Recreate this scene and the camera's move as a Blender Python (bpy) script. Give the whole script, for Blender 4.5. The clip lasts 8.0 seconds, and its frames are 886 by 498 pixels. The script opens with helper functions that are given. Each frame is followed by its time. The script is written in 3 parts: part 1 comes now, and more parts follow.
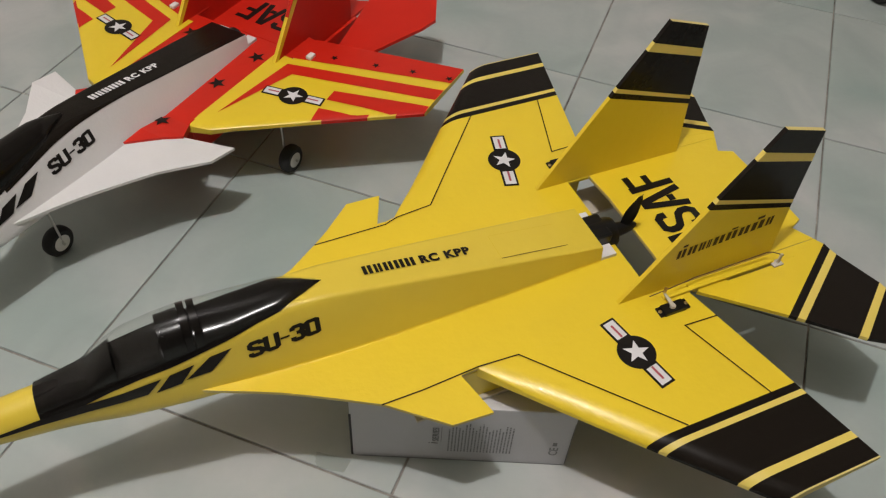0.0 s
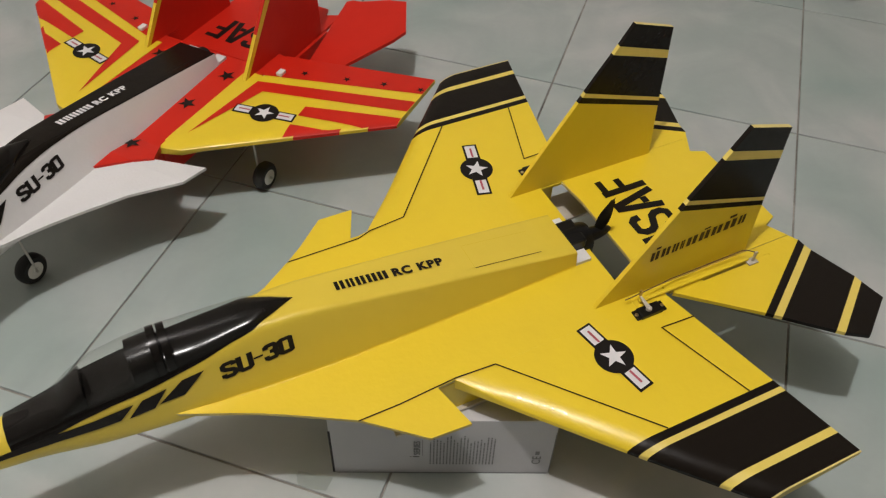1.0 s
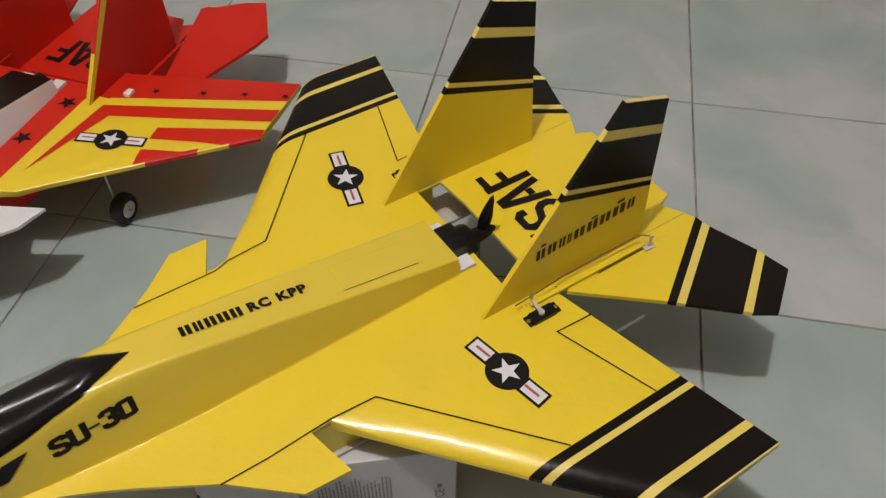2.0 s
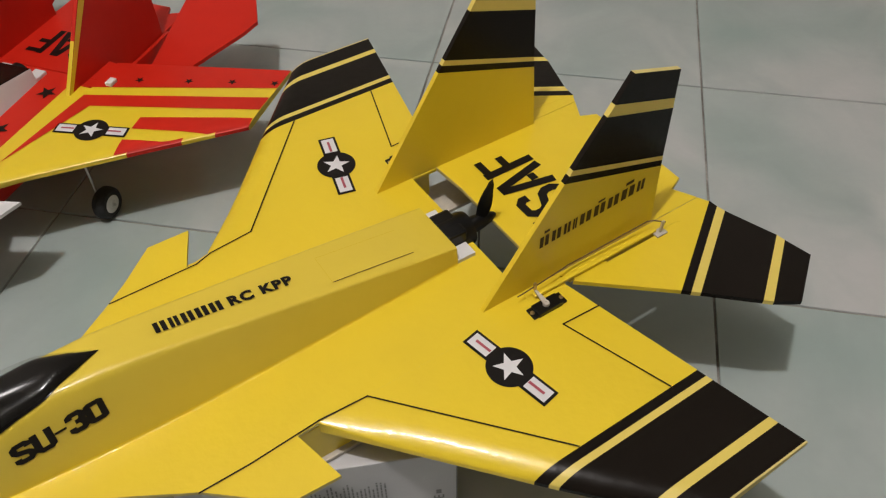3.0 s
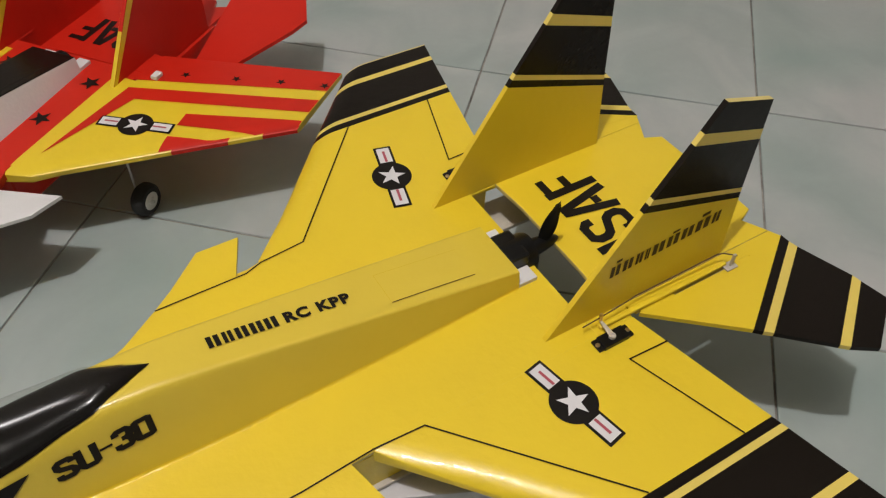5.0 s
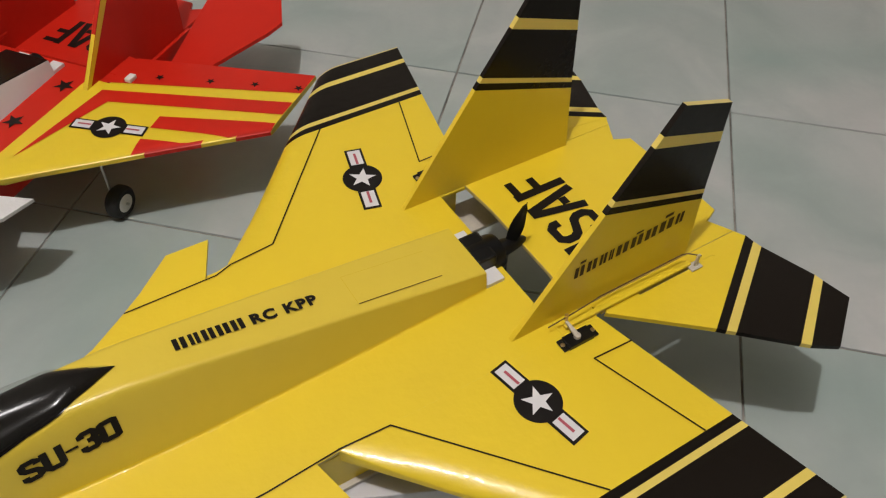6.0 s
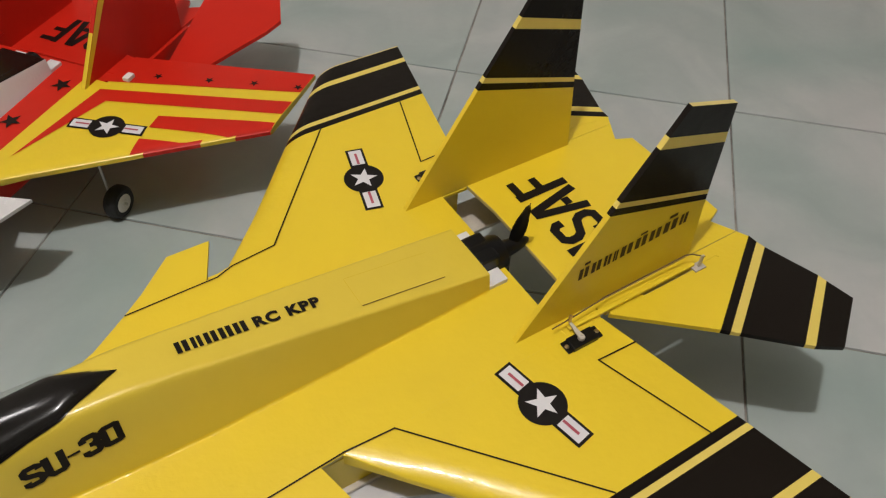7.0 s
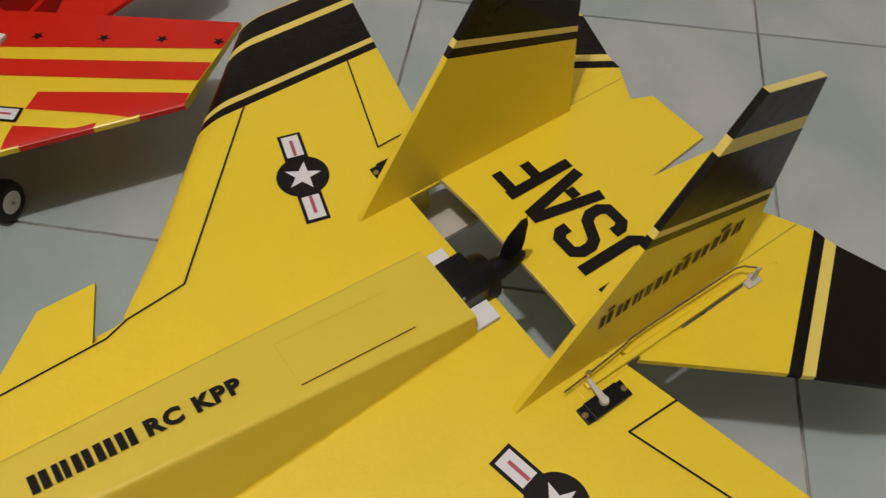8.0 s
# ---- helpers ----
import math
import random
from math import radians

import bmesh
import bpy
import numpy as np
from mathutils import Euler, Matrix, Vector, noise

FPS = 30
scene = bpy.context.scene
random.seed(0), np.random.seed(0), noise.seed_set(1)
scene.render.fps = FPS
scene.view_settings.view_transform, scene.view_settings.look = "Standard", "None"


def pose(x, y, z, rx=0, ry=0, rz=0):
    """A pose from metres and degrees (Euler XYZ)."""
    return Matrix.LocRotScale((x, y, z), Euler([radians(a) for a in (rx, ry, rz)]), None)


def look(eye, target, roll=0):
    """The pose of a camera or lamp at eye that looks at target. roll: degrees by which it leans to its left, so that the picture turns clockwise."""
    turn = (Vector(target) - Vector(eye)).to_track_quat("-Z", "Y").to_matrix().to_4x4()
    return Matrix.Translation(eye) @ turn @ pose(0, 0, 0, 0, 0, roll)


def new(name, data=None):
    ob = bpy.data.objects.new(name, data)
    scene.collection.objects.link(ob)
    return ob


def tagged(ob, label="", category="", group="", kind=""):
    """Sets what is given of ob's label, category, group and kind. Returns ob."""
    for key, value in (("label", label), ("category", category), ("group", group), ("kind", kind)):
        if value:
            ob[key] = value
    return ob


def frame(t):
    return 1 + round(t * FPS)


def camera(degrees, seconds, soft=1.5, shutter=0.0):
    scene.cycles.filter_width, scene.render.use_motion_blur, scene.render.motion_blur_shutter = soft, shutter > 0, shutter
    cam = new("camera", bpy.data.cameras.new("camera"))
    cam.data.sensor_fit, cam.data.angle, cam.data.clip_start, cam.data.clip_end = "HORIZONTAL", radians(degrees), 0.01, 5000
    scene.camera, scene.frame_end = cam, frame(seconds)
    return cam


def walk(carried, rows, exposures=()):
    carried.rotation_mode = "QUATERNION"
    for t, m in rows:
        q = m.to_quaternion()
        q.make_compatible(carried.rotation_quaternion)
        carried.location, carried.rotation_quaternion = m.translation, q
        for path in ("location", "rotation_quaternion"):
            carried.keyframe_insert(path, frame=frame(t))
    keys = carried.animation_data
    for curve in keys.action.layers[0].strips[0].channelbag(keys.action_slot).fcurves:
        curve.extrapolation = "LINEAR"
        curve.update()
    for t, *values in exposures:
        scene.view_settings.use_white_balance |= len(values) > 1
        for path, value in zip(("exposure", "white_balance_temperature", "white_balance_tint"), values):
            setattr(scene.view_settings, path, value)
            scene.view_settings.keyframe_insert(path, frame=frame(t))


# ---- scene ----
cam = camera(57.30, 8.0, 1.2, 0.25)
PATH = [
    (0, (0.1593, -0.7659, 0.7476), (-0.1635, 0.2000, -0.3537), 3.72),
    (0.5, (0.1727, -0.7634, 0.7457), (-0.1479, 0.2093, -0.3502), 3.79),
    (1, (0.1742, -0.7562, 0.7459), (-0.1384, 0.2278, -0.3423), 1.98),
    (1.5, (0.1815, -0.7522, 0.7443), (-0.0892, 0.2491, -0.3393), -0.84),
    (1.7, (0.2020, -0.7271, 0.7388), (-0.0472, 0.2790, -0.3455), -0.66),
    (1.8, (0.2102, -0.7081, 0.7316), (-0.0170, 0.3008, -0.3549), -0.12),
    (2, (0.2167, -0.6749, 0.6981), (0.0126, 0.3360, -0.3911), -0.05),
    (2.2, (0.2204, -0.6720, 0.6754), (0.0038, 0.3378, -0.4125), -1.24),
    (3.3, (0.2172, -0.6406, 0.6543), (0.0037, 0.3766, -0.4272), -1.03),
    (3.5, (0.1956, -0.6381, 0.6568), (-0.0183, 0.3815, -0.4224), -0.27),
    (4, (0.1595, -0.6496, 0.6501), (-0.0721, 0.3627, -0.4324), 0.75),
    (4.2, (0.1539, -0.6450, 0.6301), (-0.0857, 0.3758, -0.4426), 0.99),
    (5.5, (0.1812, -0.6250, 0.6514), (-0.0332, 0.3830, -0.4385), 1.89),
    (6, (0.1862, -0.6272, 0.6509), (-0.0208, 0.3882, -0.4336), 2.04),
    (6.5, (0.1868, -0.6303, 0.6538), (-0.0181, 0.3854, -0.4307), 2.06),
    (7, (0.1786, -0.6236, 0.6505), (-0.0178, 0.3896, -0.4380), 2.36),
    (7.2, (0.1558, -0.5956, 0.6277), (-0.0212, 0.3912, -0.4881), 3.45),
    (7.3, (0.1419, -0.5755, 0.6042), (-0.0272, 0.4035, -0.5196), 3.95),
    (7.5, (0.1251, -0.5166, 0.5896), (-0.0337, 0.4113, -0.5783), 3.73),
    (7.7, (0.1331, -0.4679, 0.5823), (-0.0165, 0.4319, -0.6085), 3.10),
    (8, (0.1541, -0.4439, 0.5751), (0.0126, 0.4349, -0.6322), 0.66),
]
walk(cam, [(t, look(eye, target, roll)) for t, eye, target, roll in PATH], [(0.0, 0.0), (7.2, 0.0), (7.6, -0.06), (8.0, -0.14)])

# ---- world, lamp, exposure ----
world = bpy.data.worlds.new("room_dark")
world.use_nodes = True
world.node_tree.nodes["Background"].inputs[0].default_value = (0.9, 0.95, 1.0, 1)
world.node_tree.nodes["Background"].inputs[1].default_value = 0.02
scene.world = world

LAMP = (-0.11, -0.85, 2.45)
bulb = bpy.data.lights.new("bare_bulb", "POINT")
bulb.shadow_soft_size, bulb.energy, bulb.color = 0.03, 112.0, (0.99, 0.955, 0.965)
tagged(new("bare_bulb", bulb), kind="structure").location = LAMP


# ---- materials ----
def material(name, colour, rough=0.5, second=None, scale=20.0, mix=0.5, bump=0.0, bump_scale=200.0, metal=0.0, coat=0.0, rough_var=0.08, gloss=0.5):
    m = bpy.data.materials.new(name)
    m.use_nodes = True
    nt = m.node_tree
    b = nt.nodes["Principled BSDF"]
    b.inputs["Metallic"].default_value = metal
    b.inputs["Specular IOR Level"].default_value = gloss
    b.inputs["Coat Weight"].default_value = coat
    b.inputs["Coat Roughness"].default_value = 0.11
    co = nt.nodes.new("ShaderNodeTexCoord")
    where = co.outputs["Object"]

    def noise_at(s, detail=4.0, distort=0.0):
        n = nt.nodes.new("ShaderNodeTexNoise")
        n.inputs["Scale"].default_value, n.inputs["Detail"].default_value, n.inputs["Distortion"].default_value = s, detail, distort
        nt.links.new(where, n.inputs["Vector"])
        return n.outputs["Fac"]

    second = second or tuple(c * 0.86 for c in colour)
    big, fine = noise_at(scale, 5.0, 0.25), noise_at(scale * 9, 3.0)
    blend = nt.nodes.new("ShaderNodeMath")
    blend.operation = "MULTIPLY_ADD"
    nt.links.new(fine, blend.inputs[0])
    blend.inputs[1].default_value = 0.35
    nt.links.new(big, blend.inputs[2])
    ramp = nt.nodes.new("ShaderNodeMapRange")
    ramp.inputs[1].default_value, ramp.inputs[2].default_value = 0.42, 0.92
    ramp.inputs[3].default_value, ramp.inputs[4].default_value = 0.0, mix
    nt.links.new(blend.outputs[0], ramp.inputs[0])
    mixer = nt.nodes.new("ShaderNodeMix")
    mixer.data_type = "RGBA"
    nt.links.new(ramp.outputs[0], mixer.inputs[0])
    mixer.inputs[6].default_value, mixer.inputs[7].default_value = (*colour, 1), (*second, 1)
    nt.links.new(mixer.outputs[2], b.inputs["Base Color"])
    rr = nt.nodes.new("ShaderNodeMapRange")
    rr.inputs[1].default_value, rr.inputs[2].default_value = 0.15, 0.85
    rr.inputs[3].default_value, rr.inputs[4].default_value = max(0.02, rough - rough_var), rough + rough_var
    nt.links.new(big, rr.inputs[0])
    nt.links.new(rr.outputs[0], b.inputs["Roughness"])
    if bump:
        bn = nt.nodes.new("ShaderNodeBump")
        bn.inputs["Strength"].default_value, bn.inputs["Distance"].default_value = bump, 0.002
        nt.links.new(noise_at(bump_scale, 3.0), bn.inputs["Height"])
        nt.links.new(bn.outputs[0], b.inputs["Normal"])
        nt.links.new(bn.outputs[0], b.inputs["Coat Normal"])
    return m


YELLOW = material("yellow_film", (0.735, 0.537, 0.022), 0.40, (0.685, 0.488, 0.017), 9, 0.6, 0.15, 140, coat=0.24)
PALE = material("pale_yellow_film", (0.70, 0.55, 0.115), 0.42, (0.64, 0.49, 0.09), 30, 0.6, 0.12, 110)
# Less saturated than YELLOW: the tape's sheen is put into the base colour.
TAPED_SHEEN = material("taped_yellow_film_sheen", (0.66, 0.497, 0.046), 0.42, (0.61, 0.448, 0.034), 9, 0.6, 0.15, 90, coat=0.25)
BLACK = material("black_film", (0.009, 0.0068, 0.005), 0.24, (0.0115, 0.009, 0.0066), 14, 0.6, 0.14, 90, gloss=0.14, rough_var=0.05)
INK = material("black_ink", (0.008, 0.006, 0.005), 0.45, gloss=0.2)
RED = material("red_film", (0.54, 0.016, 0.006), 0.42, (0.47, 0.013, 0.005), 10, 0.6, 0.12, 60, gloss=0.3)
WHITE = material("white_foam", (0.66, 0.65, 0.64), 0.55, (0.60, 0.59, 0.57), 25, 0.5, 0.15, 300)
DECAL = material("white_decal", (0.68, 0.665, 0.665), 0.4)
PINK = material("red_decal", (0.40, 0.075, 0.10), 0.4)
FOAM = material("foam_edge", (0.60, 0.49, 0.17), 0.7, (0.54, 0.42, 0.11), 60, 0.6, 0.3, 500)
PLASTIC = material("black_plastic", (0.006, 0.006, 0.006), 0.32, gloss=0.3)
RUBBER = material("black_rubber", (0.013, 0.012, 0.011), 0.8, (0.020, 0.019, 0.018), 200, 0.6, 0.2, 400)
NYLON = material("white_nylon", (0.72, 0.70, 0.66), 0.4)
STEEL = material("steel_wire", (0.55, 0.53, 0.50), 0.35, metal=1.0)
RUSTY = material("dull_wire", (0.16, 0.11, 0.06), 0.45, metal=0.6)
BRASS = material("brass_screw", (0.62, 0.48, 0.26), 0.35, metal=1.0)
# Nylon's own colour; also stands for shaded white foam on the nacelle floor.
HAZY = material("hazy_nylon_shaded_foam", (0.52, 0.47, 0.40), 0.35, (0.36, 0.33, 0.26), 90, 0.6)
CARD = material("white_card", (0.50, 0.495, 0.505), 0.5, (0.46, 0.455, 0.46), 14, 0.5, 0.1, 200)
RUSTY_INK = material("brown_ink", (0.055, 0.030, 0.010), 0.5, gloss=0.2)
RELIEF_LINE = material("hatch_relief_line", (0.62, 0.45, 0.035), 0.2, (0.58, 0.41, 0.03), 60, 0.5, 0.4, 220)
GREYINK = material("grey_ink", (0.20, 0.20, 0.20), 0.6)


def thin_clear(name):
    """Clear sheet: lets light straight through, with a faint gloss."""
    m = bpy.data.materials.new(name)
    m.use_nodes = True
    nt = m.node_tree
    nt.nodes.remove(nt.nodes["Principled BSDF"])
    see, shine, mix = (nt.nodes.new(k) for k in ("ShaderNodeBsdfTransparent", "ShaderNodeBsdfGlossy", "ShaderNodeMixShader"))
    see.inputs[0].default_value = (0.93, 0.94, 0.93, 1)
    shine.inputs["Roughness"].default_value = 0.2
    facing, power, scale = nt.nodes.new("ShaderNodeLayerWeight"), nt.nodes.new("ShaderNodeMath"), nt.nodes.new("ShaderNodeMath")
    facing.inputs["Blend"].default_value = 0.5
    power.operation, scale.operation = "POWER", "MULTIPLY_ADD"
    power.inputs[1].default_value, scale.inputs[1].default_value = 3.0, 0.34
    scale.inputs[2].default_value = 0.014
    nt.links.new(facing.outputs["Facing"], power.inputs[0])
    nt.links.new(power.outputs[0], scale.inputs[0])
    nt.links.new(scale.outputs[0], mix.inputs[0])
    nt.links.new(see.outputs[0], mix.inputs[1])
    nt.links.new(shine.outputs[0], mix.inputs[2])
    nt.links.new(mix.outputs[0], nt.nodes["Material Output"].inputs[0])
    return m


CLEAR = thin_clear("clear_plastic")
GLOSSY = material("black_canopy_film", (0.0055, 0.0045, 0.0038), 0.19, (0.010, 0.008, 0.0065), 14, 0.6, 0.06, 50, gloss=0.22, rough_var=0.05)


def tile_glaze():
    """Pale glaze with soft mint clouds, different on every tile, and a slightly wavy gloss."""
    m = bpy.data.materials.new("glazed_tile")
    m.use_nodes = True
    nt = m.node_tree
    b = nt.nodes["Principled BSDF"]
    co, info, comb, shift = (nt.nodes.new(k) for k in ("ShaderNodeTexCoord", "ShaderNodeObjectInfo", "ShaderNodeCombineXYZ", "ShaderNodeVectorMath"))
    spread = nt.nodes.new("ShaderNodeMath")
    spread.operation, spread.inputs[1].default_value = "MULTIPLY", 53.0
    nt.links.new(info.outputs["Random"], spread.inputs[0])
    for k in range(3):
        nt.links.new(spread.outputs[0], comb.inputs[k])
    nt.links.new(co.outputs["Object"], shift.inputs[0])
    nt.links.new(comb.outputs[0], shift.inputs[1])

    def cloud(scale, detail, distort, low, high, out_low, out_high):
        n, r = nt.nodes.new("ShaderNodeTexNoise"), nt.nodes.new("ShaderNodeMapRange")
        n.inputs["Scale"].default_value, n.inputs["Detail"].default_value, n.inputs["Distortion"].default_value = scale, detail, distort
        for k, v in enumerate((low, high, out_low, out_high)):
            r.inputs[k + 1].default_value = v
        nt.links.new(shift.outputs[0], n.inputs["Vector"])
        r.clamp = False
        nt.links.new(n.outputs["Fac"], r.inputs[0])
        return r.outputs[0]

    def blend(fac, first, second):
        x = nt.nodes.new("ShaderNodeMix")
        x.data_type = "RGBA"
        nt.links.new(fac, x.inputs[0])
        for k, v in ((6, first), (7, second)):
            if isinstance(v, tuple):
                x.inputs[k].default_value = (*v, 1)
            else:
                nt.links.new(v, x.inputs[k])
        return x.outputs[2]
    base = blend(cloud(3.0, 2.0, 0.5, 0.26, 0.76, 0.0, 1.0), (0.492, 0.484, 0.467), (0.298, 0.369, 0.342))
    base = blend(cloud(8.0, 3.0, 0.8, 0.34, 0.86, 0.0, 0.75), base, (0.252, 0.316, 0.290))
    base = blend(cloud(120.0, 3.0, 0.0, 0.0, 1.0, 0.0, 0.10), base, (0.20, 0.21, 0.19))
    nt.links.new(base, b.inputs["Base Color"])
    b.inputs["Roughness"].default_value = 0.26
    return m


TILE = tile_glaze()
GROUT = material("dirty_grout", (0.075, 0.066, 0.055), 0.9, (0.36, 0.34, 0.30), 22, 0.9)
# Dark colour on the unseen south wall cuts bounced fill light.
DIM_WALL = material("dim_unseen_wall", (0.26, 0.25, 0.23), 0.8, (0.22, 0.21, 0.19), 3, 0.5)
# Warm colour on the other unseen walls and ceiling tints the bounced light.
BOUNCE_WALL = material("unseen_bounce_wall", (0.57, 0.535, 0.485), 0.8, (0.51, 0.475, 0.43), 3, 0.5)


# ---- mesh helpers ----
def part(name, bm, mats, parent=None, label="", smooth=False):
    bmesh.ops.recalc_face_normals(bm, faces=bm.faces)
    me = bpy.data.meshes.new(name)
    bm.to_mesh(me)
    bm.free()
    for m in mats if isinstance(mats, (list, tuple)) else [mats]:
        me.materials.append(m)
    if smooth:
        me.shade_smooth()
        me.set_sharp_from_angle(angle=radians(38))
    ob = new(name, me)
    ob.parent = parent
    if label:
        ob["label"] = label
    return ob


def box(bm, x0, x1, y0, y1, z0, z1, bevel=0.0):
    made = bmesh.ops.create_cube(bm, size=1.0, matrix=Matrix.Translation(((x0 + x1) / 2, (y0 + y1) / 2, (z0 + z1) / 2)) @ Matrix.Diagonal((x1 - x0, y1 - y0, z1 - z0, 1)))
    if bevel:
        edges = {e for v in made["verts"] for e in v.link_edges}
        bmesh.ops.bevel(bm, geom=list(edges), offset=bevel, segments=2, affect="EDGES", profile=0.6)
    return bm


def slab(outline, top, bottom, bevel=0.0008):
    """A flat board cut to an outline, with softened edges."""
    bm = bmesh.new()
    face = bm.faces.new([bm.verts.new((u, v, top)) for u, v in outline])
    ext = bmesh.ops.extrude_face_region(bm, geom=[face])
    for v in ext["geom"]:
        if isinstance(v, bmesh.types.BMVert):
            v.co.z = bottom
    bmesh.ops.recalc_face_normals(bm, faces=bm.faces)
    if bevel:
        edges = [e for e in bm.edges if abs(e.verts[0].co.z - e.verts[1].co.z) < 1e-6]
        bmesh.ops.bevel(bm, geom=edges, offset=bevel, segments=2, affect="EDGES", profile=0.5)
    bm.normal_update()
    for f in bm.faces:
        if abs(f.normal.z) < 0.5:
            f.material_index = 1
    return bm


def tube(points, radius, sides=8):
    bm = bmesh.new()
    rings, pts = [], [Vector(p) for p in points]
    for k, p in enumerate(pts):
        d = (pts[min(k + 1, len(pts) - 1)] - pts[max(k - 1, 0)]).normalized()
        turn = d.to_track_quat("Z", "Y").to_matrix()
        rings.append([bm.verts.new(p + turn @ Vector((radius * math.cos(a), radius * math.sin(a), 0))) for a in (2 * math.pi * i / sides for i in range(sides))])
    for a, b in zip(rings, rings[1:]):
        for i in range(sides):
            bm.faces.new((a[i], a[(i + 1) % sides], b[(i + 1) % sides], b[i]))
    bm.faces.new(rings[0]), bm.faces.new(rings[-1])
    return bm


def lathe(profile, axis_matrix, sides=28):
    """A turned body: profile of (radius, along)."""
    bm = bmesh.new()
    rings = [[bm.verts.new(axis_matrix @ Vector((r * math.cos(2 * math.pi * i / sides), r * math.sin(2 * math.pi * i / sides), h))) for i in range(sides)] for r, h in profile]
    for a, b in zip(rings, rings[1:]):
        for i in range(sides):
            bm.faces.new((a[i], a[(i + 1) % sides], b[(i + 1) % sides], b[i]))
    bm.faces.new(rings[0]), bm.faces.new(rings[-1])
    return bm


def flat_sheet(polygons, lift, surface=None, step=0.0, thick=0.0002):
    """Thin film pieces laid on a surface: polygons of (u, v), each with a material index."""
    bm = bmesh.new()
    for poly, index in polygons:
        one = bmesh.new()
        one.faces.new([one.verts.new((u, v, 0)) for u, v in poly])
        if step:
            for axis in (0, 1):
                values = [p[axis] for p in poly]
                at = math.ceil(min(values) / step) * step
                while at < max(values):
                    co, no = [0, 0, 0], [0, 0, 0]
                    co[axis], no[axis] = at, 1
                    bmesh.ops.bisect_plane(one, geom=one.verts[:] + one.edges[:] + one.faces[:], plane_co=co, plane_no=no)
                    at += step
        seen = {}
        for f in one.faces:
            for v in f.verts:
                if v not in seen:
                    seen[v] = bm.verts.new((v.co.x, v.co.y, (surface(v.co.x, v.co.y) if surface else 0.0) + lift))
            nf = bm.faces.new([seen[v] for v in f.verts])
            nf.material_index = index
        one.free()
    return bm


def glyphs(text, weight=0.0, spacing=1.0):
    """Outline faces of a word in the built-in font, scaled to a unit box: verts and polygons."""
    cu = bpy.data.curves.new("word", "FONT")
    cu.body, cu.size, cu.offset, cu.resolution_u, cu.space_character = text, 1.0, weight, 3, spacing
    ob = new("word", cu)
    dg = bpy.context.evaluated_depsgraph_get()
    me = ob.evaluated_get(dg).to_mesh()
    co = np.array([v.co[:2] for v in me.vertices])
    faces = [tuple(p.vertices) for p in me.polygons]
    ob.evaluated_get(dg).to_mesh_clear()
    bpy.data.objects.remove(ob)
    bpy.data.curves.remove(cu)
    co = (co - co.min(0)) / (co.max(0) - co.min(0))
    return co, faces


def word(text, place, weight=0.03, spacing=1.0):
    """A word as a thin film; place maps the unit box to the surface."""
    co, faces = glyphs(text, weight, spacing)
    bm = bmesh.new()
    vs = [bm.verts.new(place(s, t)) for s, t in co]
    for f in faces:
        try:
            bm.faces.new([vs[i] for i in f])
        except ValueError:
            pass
    return bm


BLOCK = {
    "S": [[(0.88, 0.70), (0.88, 0.82), (0.74, 0.90), (0.26, 0.90), (0.12, 0.80), (0.12, 0.66), (0.24, 0.56), (0.76, 0.44), (0.88, 0.34), (0.88, 0.20), (0.74, 0.10), (0.26, 0.10), (0.12, 0.18), (0.12, 0.30)]],
    "U": [[(0.12, 1.0), (0.12, 0.20), (0.26, 0.10), (0.74, 0.10), (0.88, 0.20), (0.88, 1.0)]],
    "A": [[(0.10, 0.0), (0.42, 0.92), (0.58, 0.92), (0.90, 0.0)], [(0.36, 0.30), (0.64, 0.30)]],
    "F": [[(0.14, 0.0), (0.14, 1.0)], [(0.27, 0.90), (1.0, 0.90)], [(0.27, 0.50), (0.84, 0.50)]],
    "3": [[(0.12, 0.70), (0.12, 0.82), (0.26, 0.90), (0.74, 0.90), (0.88, 0.80), (0.88, 0.62), (0.74, 0.51), (0.88, 0.40), (0.88, 0.20), (0.74, 0.10), (0.26, 0.10), (0.12, 0.18), (0.12, 0.30)], [(0.40, 0.51), (0.70, 0.51)]],
    "0": [[(0.50, 0.90), (0.22, 0.90), (0.12, 0.85), (0.12, 0.15), (0.22, 0.10), (0.78, 0.10), (0.88, 0.15), (0.88, 0.85), (0.78, 0.90), (0.50, 0.90)]],
    "-": [[(0.0, 0.50), (1.0, 0.50)]]}


def block_word(cells, size, pen, place):
    """Blocky stencil letters: cells of (letter, start, end) across the word, drawn with a pen of (across, up) metres; place maps metres to the surface."""
    bm = bmesh.new()
    for letter, x0, x1 in cells:
        thin = 0.5 if letter == "-" else 1.0
        for path in BLOCK[letter]:
            pts = [Vector((size[0] * (x0 + (x1 - x0) * a), size[1] * b)) for a, b in path]
            rows = []
            for k, p in enumerate(pts):
                before = (p - pts[k - 1]).normalized() if k else None
                after = (pts[k + 1] - p).normalized() if k + 1 < len(pts) else None
                d = ((before or after) + (after or before)).normalized()
                n = Vector((-d.y, d.x))
                ref = after or before
                open_up = max(abs(n.dot(Vector((-ref.y, ref.x)))), 0.5)
                wide = math.hypot(n.x * pen[0], n.y * pen[1]) * thin / 2 / open_up
                rows.append([bm.verts.new(place(*(p + n * wide * t))) for t in (-1, 0, 1)])
            for a, b in zip(rows, rows[1:]):
                for t in (0, 1):
                    bm.faces.new((a[t], a[t + 1], b[t + 1], b[t]))
    return bm


